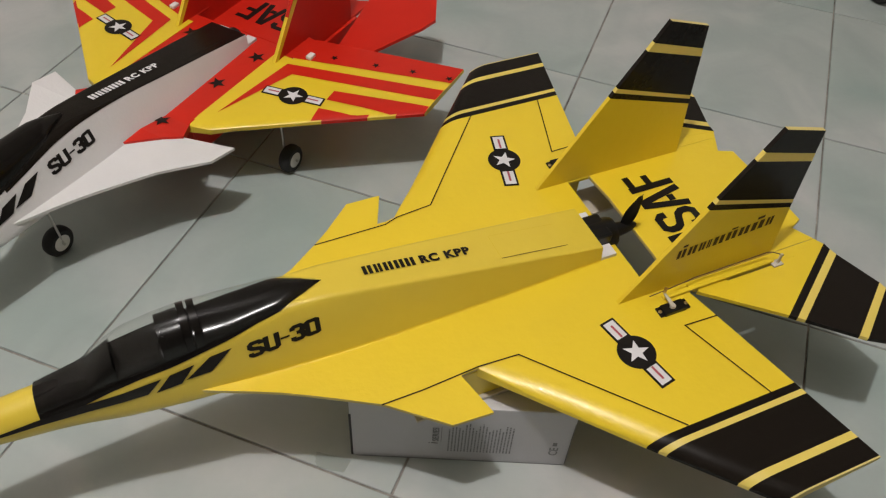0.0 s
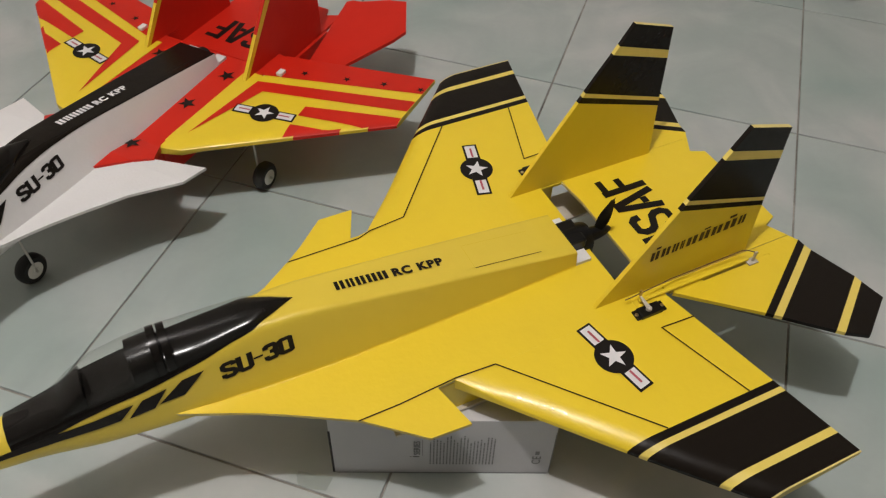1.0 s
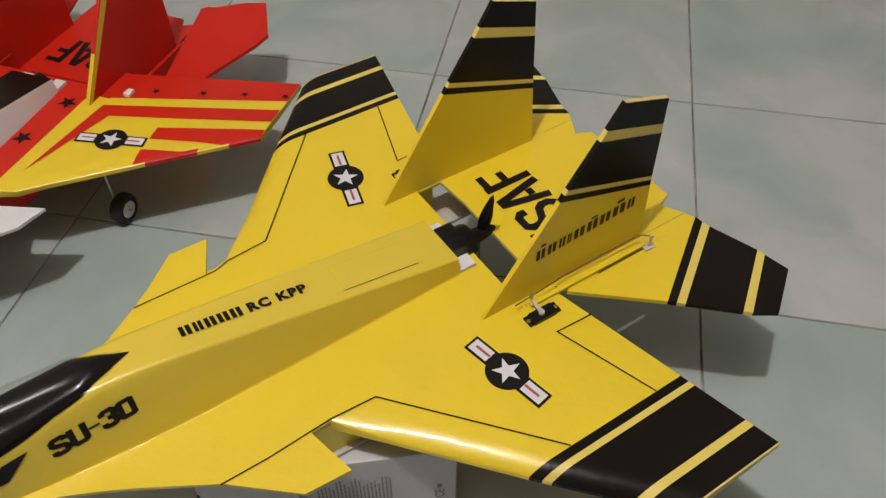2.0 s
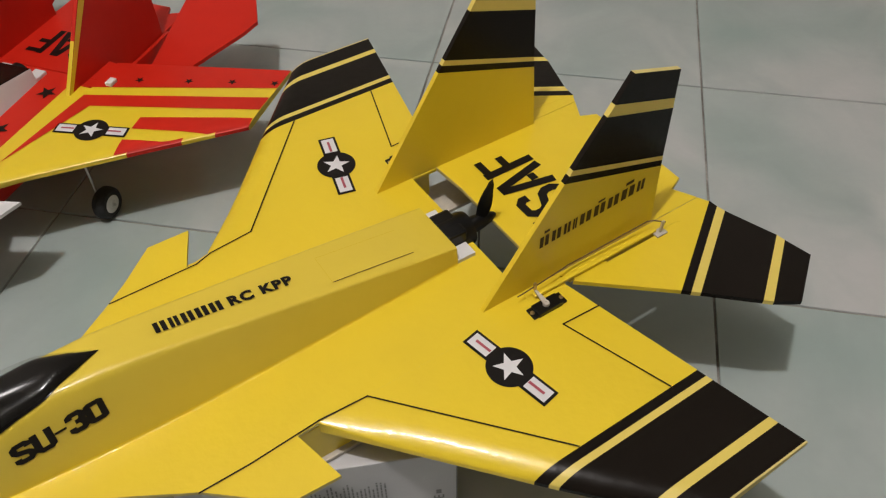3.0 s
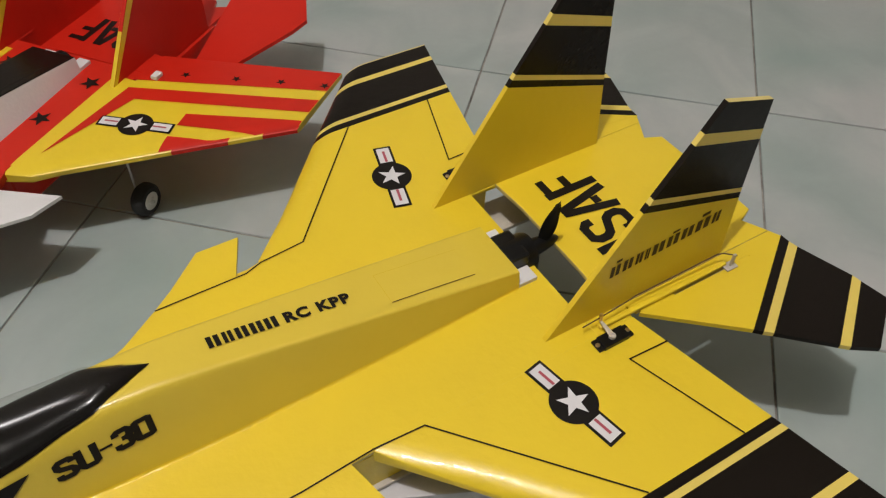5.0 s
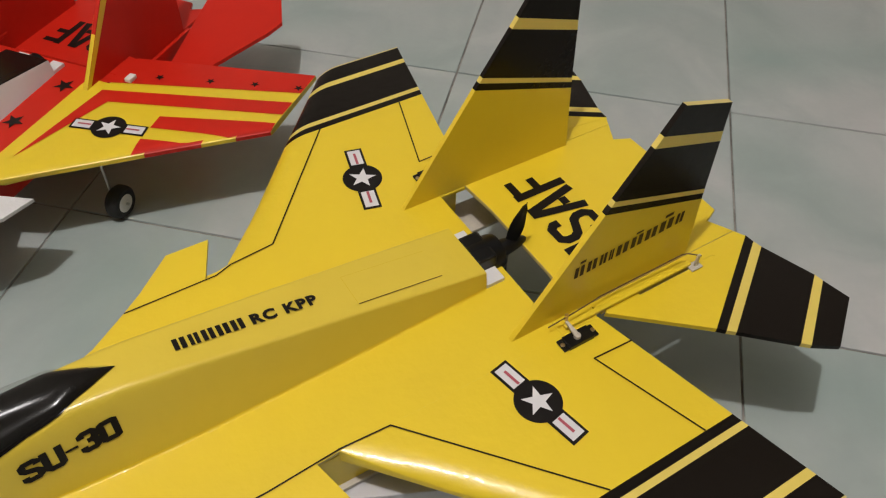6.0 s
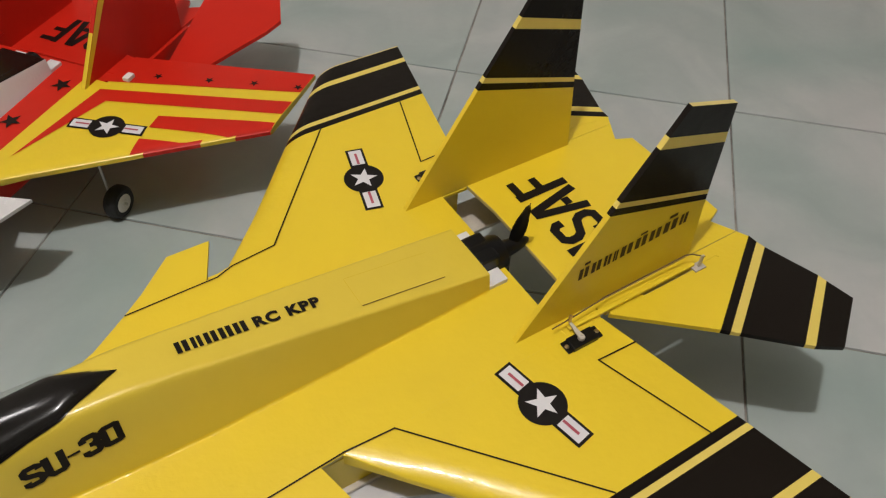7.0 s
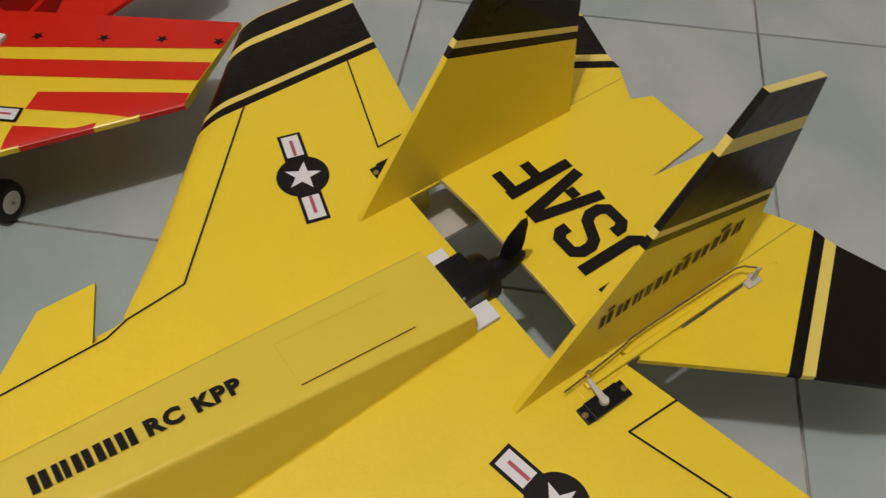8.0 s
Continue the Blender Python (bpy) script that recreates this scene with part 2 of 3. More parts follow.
def bars(spans, place):
    """Plain blocks standing in for lettering: spans of (s0, s1, t0, t1) in the unit box."""
    bm = bmesh.new()
    for s0, s1, t0, t1 in spans:
        n = 3
        rows = [[bm.verts.new(place(s0 + (s1 - s0) * i / n, t)) for i in range(n + 1)] for t in (t0, t1)]
        for i in range(n):
            bm.faces.new((rows[0][i], rows[0][i + 1], rows[1][i + 1], rows[1][i]))
    return bm


def lerp(table, x):
    return float(np.interp(x, [r[0] for r in table], [r[1] for r in table]))


# ---- the airframe both models share: u ahead, v to port, z up from the board's top ----
BODY = [  # u, top, bottom, half width at the top, half width at the base, squareness
    (0.042, 0.0180, -0.006, 0.0290, 0.032, 26.0), (0.12, 0.0293, -0.008, 0.0265, 0.037, 26.0), (0.20, 0.0405, -0.010, 0.0240, 0.041, 26.0),
    (0.28, 0.0520, -0.011, 0.0210, 0.044, 17.0), (0.32, 0.0570, -0.012, 0.0203, 0.044, 11.0), (0.36, 0.0570, -0.013, 0.0194, 0.043, 8.0),
    (0.40, 0.0500, -0.014, 0.0220, 0.0402, 7.5), (0.45, 0.0415, -0.017, 0.0237, 0.0354, 6.0), (0.50, 0.0345, -0.021, 0.0232, 0.030, 3.8), (0.53, 0.0285, -0.022, 0.0205, 0.026, 2.5),
    (0.548, 0.0255, -0.022, 0.0195, 0.024, 2.1), (0.566, 0.0215, -0.022, 0.0185, 0.022, 2.0), (0.60, 0.0175, -0.021, 0.0165, 0.019, 2.0), (0.64, 0.0120, -0.017, 0.012, 0.013, 2.0),
    (0.67, 0.006, -0.010, 0.005, 0.005, 2.0), (0.678, 0.000, -0.004, 0.001, 0.001, 2.0)]


def body_at(u):
    return [float(np.interp(u, [b[0] for b in BODY], [b[k] for b in BODY])) for k in range(1, 6)]


def body_ring(u, angle, out=0.0):
    """A point of the fuselage skin; angle 0 is the top, positive to port."""
    top, bottom, wt, wb, n = body_at(u)
    c, s = math.cos(angle), math.sin(angle)
    cc = math.copysign(abs(c) ** (2 / n), c)
    ss = math.copysign(abs(s) ** (2 / n), s)
    share = (cc + 1) / 2
    mid, half = (top + bottom) / 2, (top - bottom) / 2
    return Vector((u, ss * (wb + (wt - wb) * share + out), mid + cc * (half + out)))


def body_side(u, z, out=0.0005, side=1):
    """The skin at a height."""
    top, bottom, wt, wb, n = body_at(u)
    share = min(max((z - bottom) / (top - bottom), 0.0), 1.0)
    w = (wb + (wt - wb) * share) * (max(0.0, 1 - abs(2 * share - 1) ** n)) ** (1 / n)
    return Vector((u, side * (w + out), z))


def angle_at(u, z):
    top, bottom, wt, wb, n = body_at(u)
    c = min(max(2 * (z - bottom) / (top - bottom) - 1, -1.0), 1.0)
    return math.acos(math.copysign(abs(c) ** (n / 2), c))


def skin(stations, low, high, count, out=0.0):
    """Strip of the skin between two angles given as functions of u."""
    bm = bmesh.new()
    rows = [[bm.verts.new(body_ring(u, low(u) + (high(u) - low(u)) * k / count, out)) for k in range(count + 1)] for u in stations]
    for a, b in zip(rows, rows[1:]):
        for k in range(count):
            if len({tuple(round(c, 7) for c in v.co) for v in (a[k], a[k + 1], b[k + 1], b[k])}) == 4:
                bm.faces.new((a[k], a[k + 1], b[k + 1], b[k]))
    bmesh.ops.remove_doubles(bm, verts=bm.verts, dist=1e-6)
    return bm


def spaced(a, b, n):
    return [a + (b - a) * k / n for k in range(n + 1)]


LE = [(0.100, 0.2115), (0.2205, 0.1070), (0.306, 0.0300)]
TE = [(0.100, -0.019), (0.306, -0.067)]
ROUND, DROP = 0.026, 0.0090


LE_RED = [(0.072, 0.2140), (0.086, 0.2185), (0.108, 0.199), (0.132, 0.180), (0.212, 0.1150), (0.306, 0.0400)]


def wing_top(u, v, le=None, root=0.1):
    """Height of the wing's upper skin, rounded off at the leading edge."""
    v = abs(v)
    if v < root:
        return 0.0
    d = max(lerp(le or LE, v) - u, 0.0)
    if d >= ROUND:
        return 0.0
    k = 1 - d / ROUND
    return -(0.0035 if le is LE_RED else DROP * min(1.0, max(v - 0.098, 0.0) / 0.05)) * (0.55 * k ** 2.2 + 0.45 * (1 - math.sqrt(max(0.0, 1 - k * k))))


def wing(bands, side, edge_line, root, lift):
    """Wing panel lofted along the span; bands of (outer edge, material index)."""
    bm = bmesh.new()
    spans, v = [root], root
    marks = []
    for edge, index in bands:
        n = max(1, round((edge - v) / 0.02))
        for k in range(1, n + 1):
            spans.append(v + (edge - v) * k / n)
            marks.append(index)
        v = edge
    rings = []
    for v in spans:
        le, te = lerp(edge_line, v), (lerp(TE, v) if v >= 0.1 else 0.0345)
        chord = le - te
        ds = [0, 0.0004, 0.0013, 0.003, 0.0055, 0.0085, 0.012, 0.0155, 0.019, 0.0225, ROUND] + [ROUND + (chord - ROUND) * k / 3 for k in (1, 2, 3)]
        lift_here = lift if v >= 0.1 or edge_line is LE_RED else -0.0003
        upper = [(le - d, wing_top(le - d, v, edge_line, root) + lift_here) for d in ds]
        deep = lerp([(0.072, 0.013), (0.12, 0.0085), (0.306, 0.0075)], v) if edge_line is LE_RED else 0.013
        lower = [(le - d, lift - deep - 0.002 * math.sqrt(min(d, 0.01) / 0.01) + (deep - 0.003) * d / chord) for d in reversed(ds)]
        rings.append([bm.verts.new((u, side * v, z)) for u, z in upper + lower])
    for a, b, index in zip(rings, rings[1:], marks):
        n = len(a)
        for i in range(n):
            f = bm.faces.new((a[i], a[(i + 1) % n], b[(i + 1) % n], b[i]))
            f.material_index = {3: int(i < 4 or i >= n - 4), 4: 3}.get(index, index)
    bm.faces.new(rings[0])
    bm.faces.new(rings[-1]).material_index = 0 if edge_line is LE_RED else 2
    return bm


def levels(rows, thick, centre, upright, side=1, lean=0.0):
    """A board built level by level: rows of (front, back, material index of the piece beyond)."""
    bm = bmesh.new()

    def put(p, off):
        return bm.verts.new((p[0], centre + off + lean * p[1], p[1])) if upright else bm.verts.new((p[0], side * p[1], centre + off))
    rings = [[put(a, thick / 2), put(b, thick / 2), put(b, -thick / 2), put(a, -thick / 2)] for a, b, _ in rows]
    for (a, b, (_, _, index)) in zip(rings, rings[1:], rows):
        for i in range(4):
            bm.faces.new((a[i], a[(i + 1) % 4], b[(i + 1) % 4], b[i])).material_index = index
    bm.faces.new(rings[0]).material_index = rows[0][2]
    bm.faces.new(rings[-1]).material_index = 2 if upright else rows[-1][2]
    return bm


def star_points(cx, cy, r, turn):
    return [(cx + (r if k % 2 == 0 else r * 0.40) * math.cos(turn + math.pi * k / 5), cy + (r if k % 2 == 0 else r * 0.40) * math.sin(turn + math.pi * k / 5)) for k in range(10)]


def roundel(cu, cv, side, parent, lean=0.0163):
    """Star in a disc with barred wings; laid in thin layers."""
    ang = math.atan2(side * 0.0816, -lean)
    ca, sa = math.cos(ang), math.sin(ang)

    def turned(pts):
        return [(cu + ca * a - sa * b, side * cv + sa * a + ca * b) for a, b in pts]

    def rect(a0, a1, b):
        return turned([(a0, -b), (a1, -b), (a1, b), (a0, b)])
    def arc(start):
        return [(0.0182 * math.cos(start + radians(125.8) * k / 16), 0.0182 * math.sin(start + radians(125.8) * k / 16)) for k in range(17)]
    outline = [(0.0412, -0.0083), (0.0412, 0.0083)] + arc(radians(27.1)) + [(-0.0412, 0.0083), (-0.0412, -0.0083)] + arc(radians(207.1))
    mark = part("roundel", flat_sheet([(turned(outline), 0)], 0.0004), INK, parent, "white star roundel with barred sides")
    part("star", flat_sheet([(star_points(cu, side * cv, 0.0130, math.pi + (0.0 if side > 0 else -0.24)), 0)], 0.0008), DECAL, mark)
    for a in (-0.0288, 0.0288):
        part("white_panel", flat_sheet([(rect(a - 0.0100, a + 0.0100, 0.0060), 0)], 0.0008), DECAL, mark)
        part("red_bar", flat_sheet([(rect(a - (0.0095 if a > 0 else 0.0055), a + (0.0095 if a < 0 else 0.0055), 0.0012), 0)], 0.0011), PINK, mark)
    return mark


def stroke(points, width):
    """Quads along a polyline, for painted lines."""
    quads = []
    for (x0, y0), (x1, y1) in zip(points, points[1:]):
        d = Vector((x1 - x0, y1 - y0)).normalized()
        n = Vector((-d.y, d.x)) * width / 2
        e = d * width * 0.4
        quads.append([(x0 + n.x - e.x, y0 + n.y - e.y), (x1 + n.x + e.x, y1 + n.y + e.y), (x1 - n.x + e.x, y1 - n.y + e.y), (x0 - n.x - e.x, y0 - n.y - e.y)])
    return quads


def mirrored(points, side):
    return [(u, side * v) for u, v in points]


HALF_BOARD = [(0.468, 0.012), (0.446, 0.030), (0.4205, 0.0414), (0.398, 0.0510), (0.3776, 0.0605), (0.356, 0.0720), (0.3349, 0.0840), (0.3016, 0.1035), (0.255, 0.1435), (0.2175, 0.1455), (0.2285, 0.1015), (0.205, 0.1)]
FAR_BOARD = [(0.468, 0.010), (0.446, 0.026), (0.4205, 0.0350), (0.398, 0.0420), (0.3776, 0.0490), (0.356, 0.0570), (0.3308, 0.0690), (0.3012, 0.0905), (0.2830, 0.1050), (0.2525, 0.1335), (0.2160, 0.1335), (0.2335, 0.0930), (0.2105, 0.0985), (0.205, 0.1)]
FIN = [((0.055, 0.0), (-0.127, 0.0)), ((-0.017, 0.1003), (-0.1235, 0.0668)), ((-0.0210, 0.1060), (-0.1233, 0.0730)), ((-0.0240, 0.1102), (-0.123, 0.0776)),
       ((-0.0510, 0.1472), (-0.1218, 0.1258)), ((-0.0570, 0.1555), (-0.1212, 0.1353)), ((-0.0715, 0.1765), (-0.1205, 0.1615))]
STAB = [((-0.020, 0.0848), (-0.185, 0.0848)), ((-0.0245, 0.096), (-0.1905, 0.0945)), ((-0.0935, 0.157), (-0.1906, 0.0950)), ((-0.099, 0.1625), (-0.191, 0.104)),
        ((-0.105, 0.1675), (-0.1925, 0.112)), ((-0.141, 0.2015), (-0.2075, 0.158)), ((-0.147, 0.207), (-0.2085, 0.166)), ((-0.166, 0.2195), (-0.213, 0.190))]
TAIL = [(-0.010, 0.0855), (-0.013, 0.043), (-0.0135, -0.043), (-0.010, -0.0855), (-0.185, -0.0855), (-0.174, -0.065), (-0.190, -0.058), (-0.191, -0.006), (-0.136, 0.0), (-0.191, 0.006), (-0.190, 0.058), (-0.174, 0.065), (-0.185, 0.0855)]


def servo(parent, side):
    s = part("servo", box(bmesh.new(), -0.003, 0.021, side * 0.109 - 0.0058, side * 0.109 + 0.0058, -0.008, 0.0042, 0.0006), PLASTIC, parent, "small black servo with a white arm")
    part("mounting_tab", box(bmesh.new(), -0.0075, 0.0262, side * 0.109 - 0.0056, side * 0.109 + 0.0056, 0.0006, 0.0026, 0.0008), PLASTIC, s)
    for u in (-0.0052, 0.0240):
        part("screw", lathe([(0.0005, 0.0), (0.0019, 0.0), (0.0019, 0.0008), (0.0012, 0.0014), (0.0003, 0.0014)], Matrix.Translation((u, side * 0.109, 0.0024)), 12), BRASS, s)
    arm = slab([(0.0128, side * 0.1110), (0.0100, side * 0.1120), (0.0078, side * 0.110), (0.0080, side * 0.0935), (0.0092, side * 0.0912), (0.0103, side * 0.0935), (0.0122, side * 0.107)], 0.0062, 0.0046, 0.0004)
    part("servo_arm", arm, HAZY, s, "white nylon servo arm")
    part("arm_hub", lathe([(0.0005, 0.004), (0.0029, 0.004), (0.0027, 0.0068), (0.0014, 0.0068), (0.0012, 0.0060), (0.0002, 0.0060)], Matrix.Translation((0.0104, side * 0.109, 0)), 16), HAZY, s)
    part("rod_stopper", lathe([(0.0004, 0.006), (0.0016, 0.006), (0.0016, 0.0125), (0.0004, 0.0125)], Matrix.Translation((0.0090, side * 0.0925, 0)), 12), BRASS, s)
    return s


def propeller(root, blades):
    mount = part("motor", lathe([(0.002, 0.046), (0.0125, 0.046), (0.0130, 0.040), (0.0130, 0.030), (0.006, 0.028), (0.002, 0.028)] if not blades else [(0.002, 0.046), (0.0165, 0.046), (0.0170, 0.041), (0.0170, 0.016), (0.0155, 0.011), (0.009, 0.0095), (0.0045, 0.006), (0.002, 0.006)], Matrix.Rotation(radians(90), 4, "Y") @ Matrix.Identity(4), 24), PLASTIC, root, "black brushless motor", True)
    if not blades:
        return mount
    prop = part("propeller", lathe([(0.0015, 0.012), (0.0075, 0.012), (0.0080, 0.004), (0.0070, -0.004), (0.0055, -0.012), (0.0030, -0.018), (0.0008, -0.020)], Matrix.Rotation(radians(90), 4, "Y"), 20), PLASTIC, root, "black two-bladed plastic propeller", True)
    for flip in (0, 180):
        bm = bmesh.new()
        rows = []
        for k in range(9):
            f = k / 8
            r = 0.004 + 0.050 * f
            wide = 0.0032 + 0.0027 * math.sin(math.pi * min(f * 1.15 + 0.12, 1.0)) - 0.0035 * max(0, f - 0.85) / 0.15
            tw = radians(52 - 34 * f)
            c, s = math.cos(tw), math.sin(tw)
            row = []
            for w, h in ((-1, 0), (-0.5, 0.0009), (0.4, 0.0011), (1, 0), (0.4, -0.0006), (-0.5, -0.0006)):
                a, b = w * wide, h
                row.append(bm.verts.new((-a * s + b * c - 0.003 - 0.006 * f, a * c + b * s, r)))
            rows.append(row)
        for a, b in zip(rows, rows[1:]):
            for i in range(6):
                bm.faces.new((a[i], a[(i + 1) % 6], b[(i + 1) % 6], b[i]))
        bm.faces.new(rows[0]), bm.faces.new(rows[-1])
        bmesh.ops.rotate(bm, verts=bm.verts, cent=(0, 0, 0), matrix=Matrix.Rotation(radians(flip - 8), 3, "X"))
        part("blade", bm, PLASTIC, prop, smooth=True)
    return mount


def wheel(root, u, v, z, r, leg_top):
    turn = Matrix.Translation((u, v, z)) @ Matrix.Rotation(radians(90), 4, "X")
    w = r * 0.40
    wh = part("wheel", lathe([(r * 0.55, -w), (r * 0.82, -w * 1.02), (r * 0.97, -w * 0.6), (r, 0), (r * 0.97, w * 0.6), (r * 0.82, w * 1.02), (r * 0.55, w)], turn, 32), RUBBER, root, "small black foam-rubber wheel with a white hub", True)
    part("hub", lathe([(0.0006, -w * 1.16), (r * 0.20, -w * 1.16), (r * 0.24, -w * 1.06), (r * 0.5, -w * 1.06), (r * 0.57, -w * 0.98), (r * 0.57, w * 0.98), (r * 0.5, w * 1.06), (r * 0.24, w * 1.06), (r * 0.20, w * 1.16), (0.0006, w * 1.16)], turn, 24), NYLON, wh, "white plastic hub", True)
    part("axle_collar", lathe([(0.0005, -w * 1.5), (0.0017, -w * 1.5), (0.0017, w * 1.5), (0.0005, w * 1.5)], turn, 12), STEEL, wh, smooth=True)
    sgn = 1 if v >= 0 else -1
    part("gear_leg", tube([leg_top, (leg_top[0], leg_top[1], leg_top[2] - 0.01), (u, v - sgn * 0.009, z + r * 0.5), (u, v - sgn * 0.010, z + 0.003), (u, v - sgn * 0.008, z), (u, v + sgn * 0.006, z)], 0.0014), STEEL, root, "bent steel wire leg")


def bend_up(ob):
    """Cut the board across and lift its front part a little."""
    bm = bmesh.new()
    bm.from_mesh(ob.data)
    for u in (0.215, 0.255):
        bmesh.ops.bisect_plane(bm, geom=bm.verts[:] + bm.edges[:] + bm.faces[:], plane_co=(u, 0, 0), plane_no=(1, 0, 0))
    for v in bm.verts:
        v.co.z += 0.0065 * min(max(v.co.x - 0.215, 0.0) / 0.04, 1.0)
    bm.to_mesh(ob.data)
    bm.free()


def airplane(name, label, red):
    """One foam jet model."""
    root = tagged(new(name), label, "model airplane", "foam jet models on the floor")
    base = RED if red else YELLOW
    edge = 0.0050 if red else 0.0044
    # centre board with the forward strakes and canards
    half = HALF_BOARD[:-2] + [(0.236, 0.086), (0.200, 0.060)] if red else HALF_BOARD
    outline = half + [(0.017, 0.1), (0.017, -0.1)] + mirrored((half if red else FAR_BOARD)[::-1], -1)
    drop = 0.0030 if red else 0.0
    board = part("body_board", slab(outline, -drop, -0.0036 - drop, 0.0), [WHITE, WHITE] if red else [YELLOW, FOAM], root)
    if red:
        bend_up(board)
    tail = part("tail_board", slab(TAIL, -0.025 if red else 0.0, -edge - (0.025 if red else 0.0)), [base, RED if red else FOAM], root)
    for side in (1, -1):
        part("tail_boom", slab(mirrored([(0.0168, 0.080), (0.0168, 0.1), (-0.019, 0.1), (-0.022, 0.0857), (-0.0098, 0.0857), (-0.0098, 0.080)], side), -0.0003, -edge), base, root)
    # fuselage
    stations = spaced(0.042, 0.30, 14) + spaced(0.30, 0.678, 34)[1:]
    bm = skin(stations, lambda u: -math.pi, lambda u: math.pi, 96)
    bmesh.ops.remove_doubles(bm, verts=bm.verts, dist=1e-5)
    bmesh.ops.holes_fill(bm, edges=[e for e in bm.edges if e.is_boundary], sides=0)
    fuselage = part("fuselage", bm, WHITE if red else TAPED_SHEEN, root, "tapering white foam fuselage" if red else "tapering yellow film-covered fuselage", True)
    if red:
        part("belly", box(bmesh.new(), 0.02, 0.205, -0.068, 0.068, -0.059, -0.0170, 0.004), RED, root, "boxy red nacelle under the board")
    else:
        for side in (1, -1):
            # Floor plate is white foam; its shade is put into the brown-grey colour.
            duct = part("engine_nacelle", box(bmesh.new(), -0.045, 0.270, side * 0.0855 - 0.0195, side * 0.0855 + 0.0195, -0.0515, -0.0475, 0.0008), [HAZY], root, "open foam engine nacelle under the board")
            for v, back in ((0.068, 0.030), (0.0985, -0.012)):
                part("nacelle_side", box(bmesh.new(), back, 0.268, side * v - 0.002, side * v + 0.002, -0.0510, -0.0052, 0.0006), YELLOW, duct)
    COVER = [(0.357, 0.0559), (0.370, 0.0529), (0.383, 0.0503), (0.396, 0.0468), (0.409, 0.0433), (0.422, 0.0405), (0.434, 0.0378), (0.458, 0.0324), (0.482, 0.0286), (0.505, 0.0231), (0.529, 0.0141), (0.553, 0.0080), (0.566, 0.0039)]

    def rim(u):
        """Angle of the black surround's lower edge."""
        if u >= 0.358:
            return angle_at(u, lerp(COVER, u))
        _, _, wide, _, n = body_at(0.358)
        reach = wide * math.sin(angle_at(0.358, 0.0559)) ** (2 / n) * max(u - 0.3195, 0.0) / 0.0385
        _, _, wide, _, n = body_at(u)
        return math.asin(min(reach / wide, 1.0) ** (n / 2))
    us = spaced(0.320, 0.5645, 48)
    cover = part("canopy_deck", skin(us, lambda u: -rim(u), rim, 24, 0.0006), GLOSSY, fuselage, "glossy black canopy surround", True)
    def spine_edge(u):
        return lerp([(0.04, 0.80), (0.245, 0.80), (0.27, 0.98), (0.30, 1.12), (0.36, 1.22), (0.44, 1.28)], u)
    if red:
        part("top_stripe", skin(spaced(0.0425, 0.43, 30), lambda u: -spine_edge(u), spine_edge, 16, 0.0005), BLACK, fuselage, "black film along the spine", True)
    for side in () if red else (1, -1):
        rng = random.Random(7 + side)
        bm = bmesh.new()
        rows = []
        for u in spaced(0.043, 0.425, 90):
            f = min(1.0, (0.428 - u) / 0.06)
            high, out = 0.0016 * f + 0.0005, 0.0020 * f * rng.uniform(0.7, 1.3)
            foot, head = body_side(u, 0.001, 0.0)[1], body_side(u, high, 0.0002)[1]
            row = []
            for k in range(7):
                a = k / 6
                corner = (1 - a) ** 2, 2 * a * (1 - a), a * a
                row.append(bm.verts.new((u, side * (corner[0] * head + corner[1] * (foot + 0.0002) + corner[2] * (foot + out)), corner[0] * high + corner[1] * 0.0004 + corner[2] * -0.0001 + (rng.uniform(-0.00025, 0.00025) if 0 < k < 6 else 0.0))))
            rows.append(row)
        for a, b in zip(rows, rows[1:]):
            for k in range(6):
                bm.faces.new((a[k], a[k + 1], b[k + 1], b[k]))
        part("joint_fillet", bm, YELLOW, fuselage, "film-covered fillet along the joint", True)
    # canopy bubble over a stepped black cockpit
    PEAK = [(0.322, 0.0600), (0.335, 0.0642), (0.350, 0.0683), (0.369, 0.0694), (0.393, 0.0697), (0.416, 0.0704), (0.44, 0.0714), (0.463, 0.0688), (0.487, 0.0642), (0.507, 0.0501), (0.525, 0.0314), (0.536, 0.0290), (0.548, 0.0262), (0.5645, 0.0222)]
    REAR = [(0.322, 0.0590), (0.335, 0.0628), (0.350, 0.0646), (0.369, 0.0624), (0.39, 0.0596), (0.41, 0.0572), (0.443, 0.0555)]
    WELL = [(0.462, 0.0465), (0.47, 0.0430), (0.48, 0.0400), (0.49, 0.0360), (0.501, 0.0345)]
    HOOD = [(0.499, 0.0500), (0.505, 0.0461), (0.515, 0.0378), (0.525, 0.0290), (0.548, 0.0250), (0.5645, 0.0215)]

    def bubble(u, a, out, peak):
        foot = body_ring(u, rim(u) * 0.70, 0.0008)
        rise = max(lerp(peak, u) - foot.z, 0.0004)
        return Vector((u, (foot.y + out) * math.sin(a), foot.z - 0.0004 + (rise + out) * max(math.cos(a), 0.0) ** 0.85))

    def shell(u0, u1, n, out, peak, capped=False):
        bm = bmesh.new()
        rows = [[bm.verts.new(bubble(u, radians(-90 + 180 * k / 24), out, peak)) for k in range(25)] for u in spaced(u0, u1, n)]
        for a, b in zip(rows, rows[1:]):
            for k in range(24):
                bm.faces.new((a[k], a[k + 1], b[k + 1], b[k]))
        if capped:
            bm.faces.new(rows[0]), bm.faces.new(rows[-1])
        return bm
    canopy = part("canopy", shell(0.324, 0.5645, 48, 0.0, PEAK), GLOSSY if red else CLEAR, root, "black film-covered canopy" if red else "clear moulded canopy over a black deck", True)
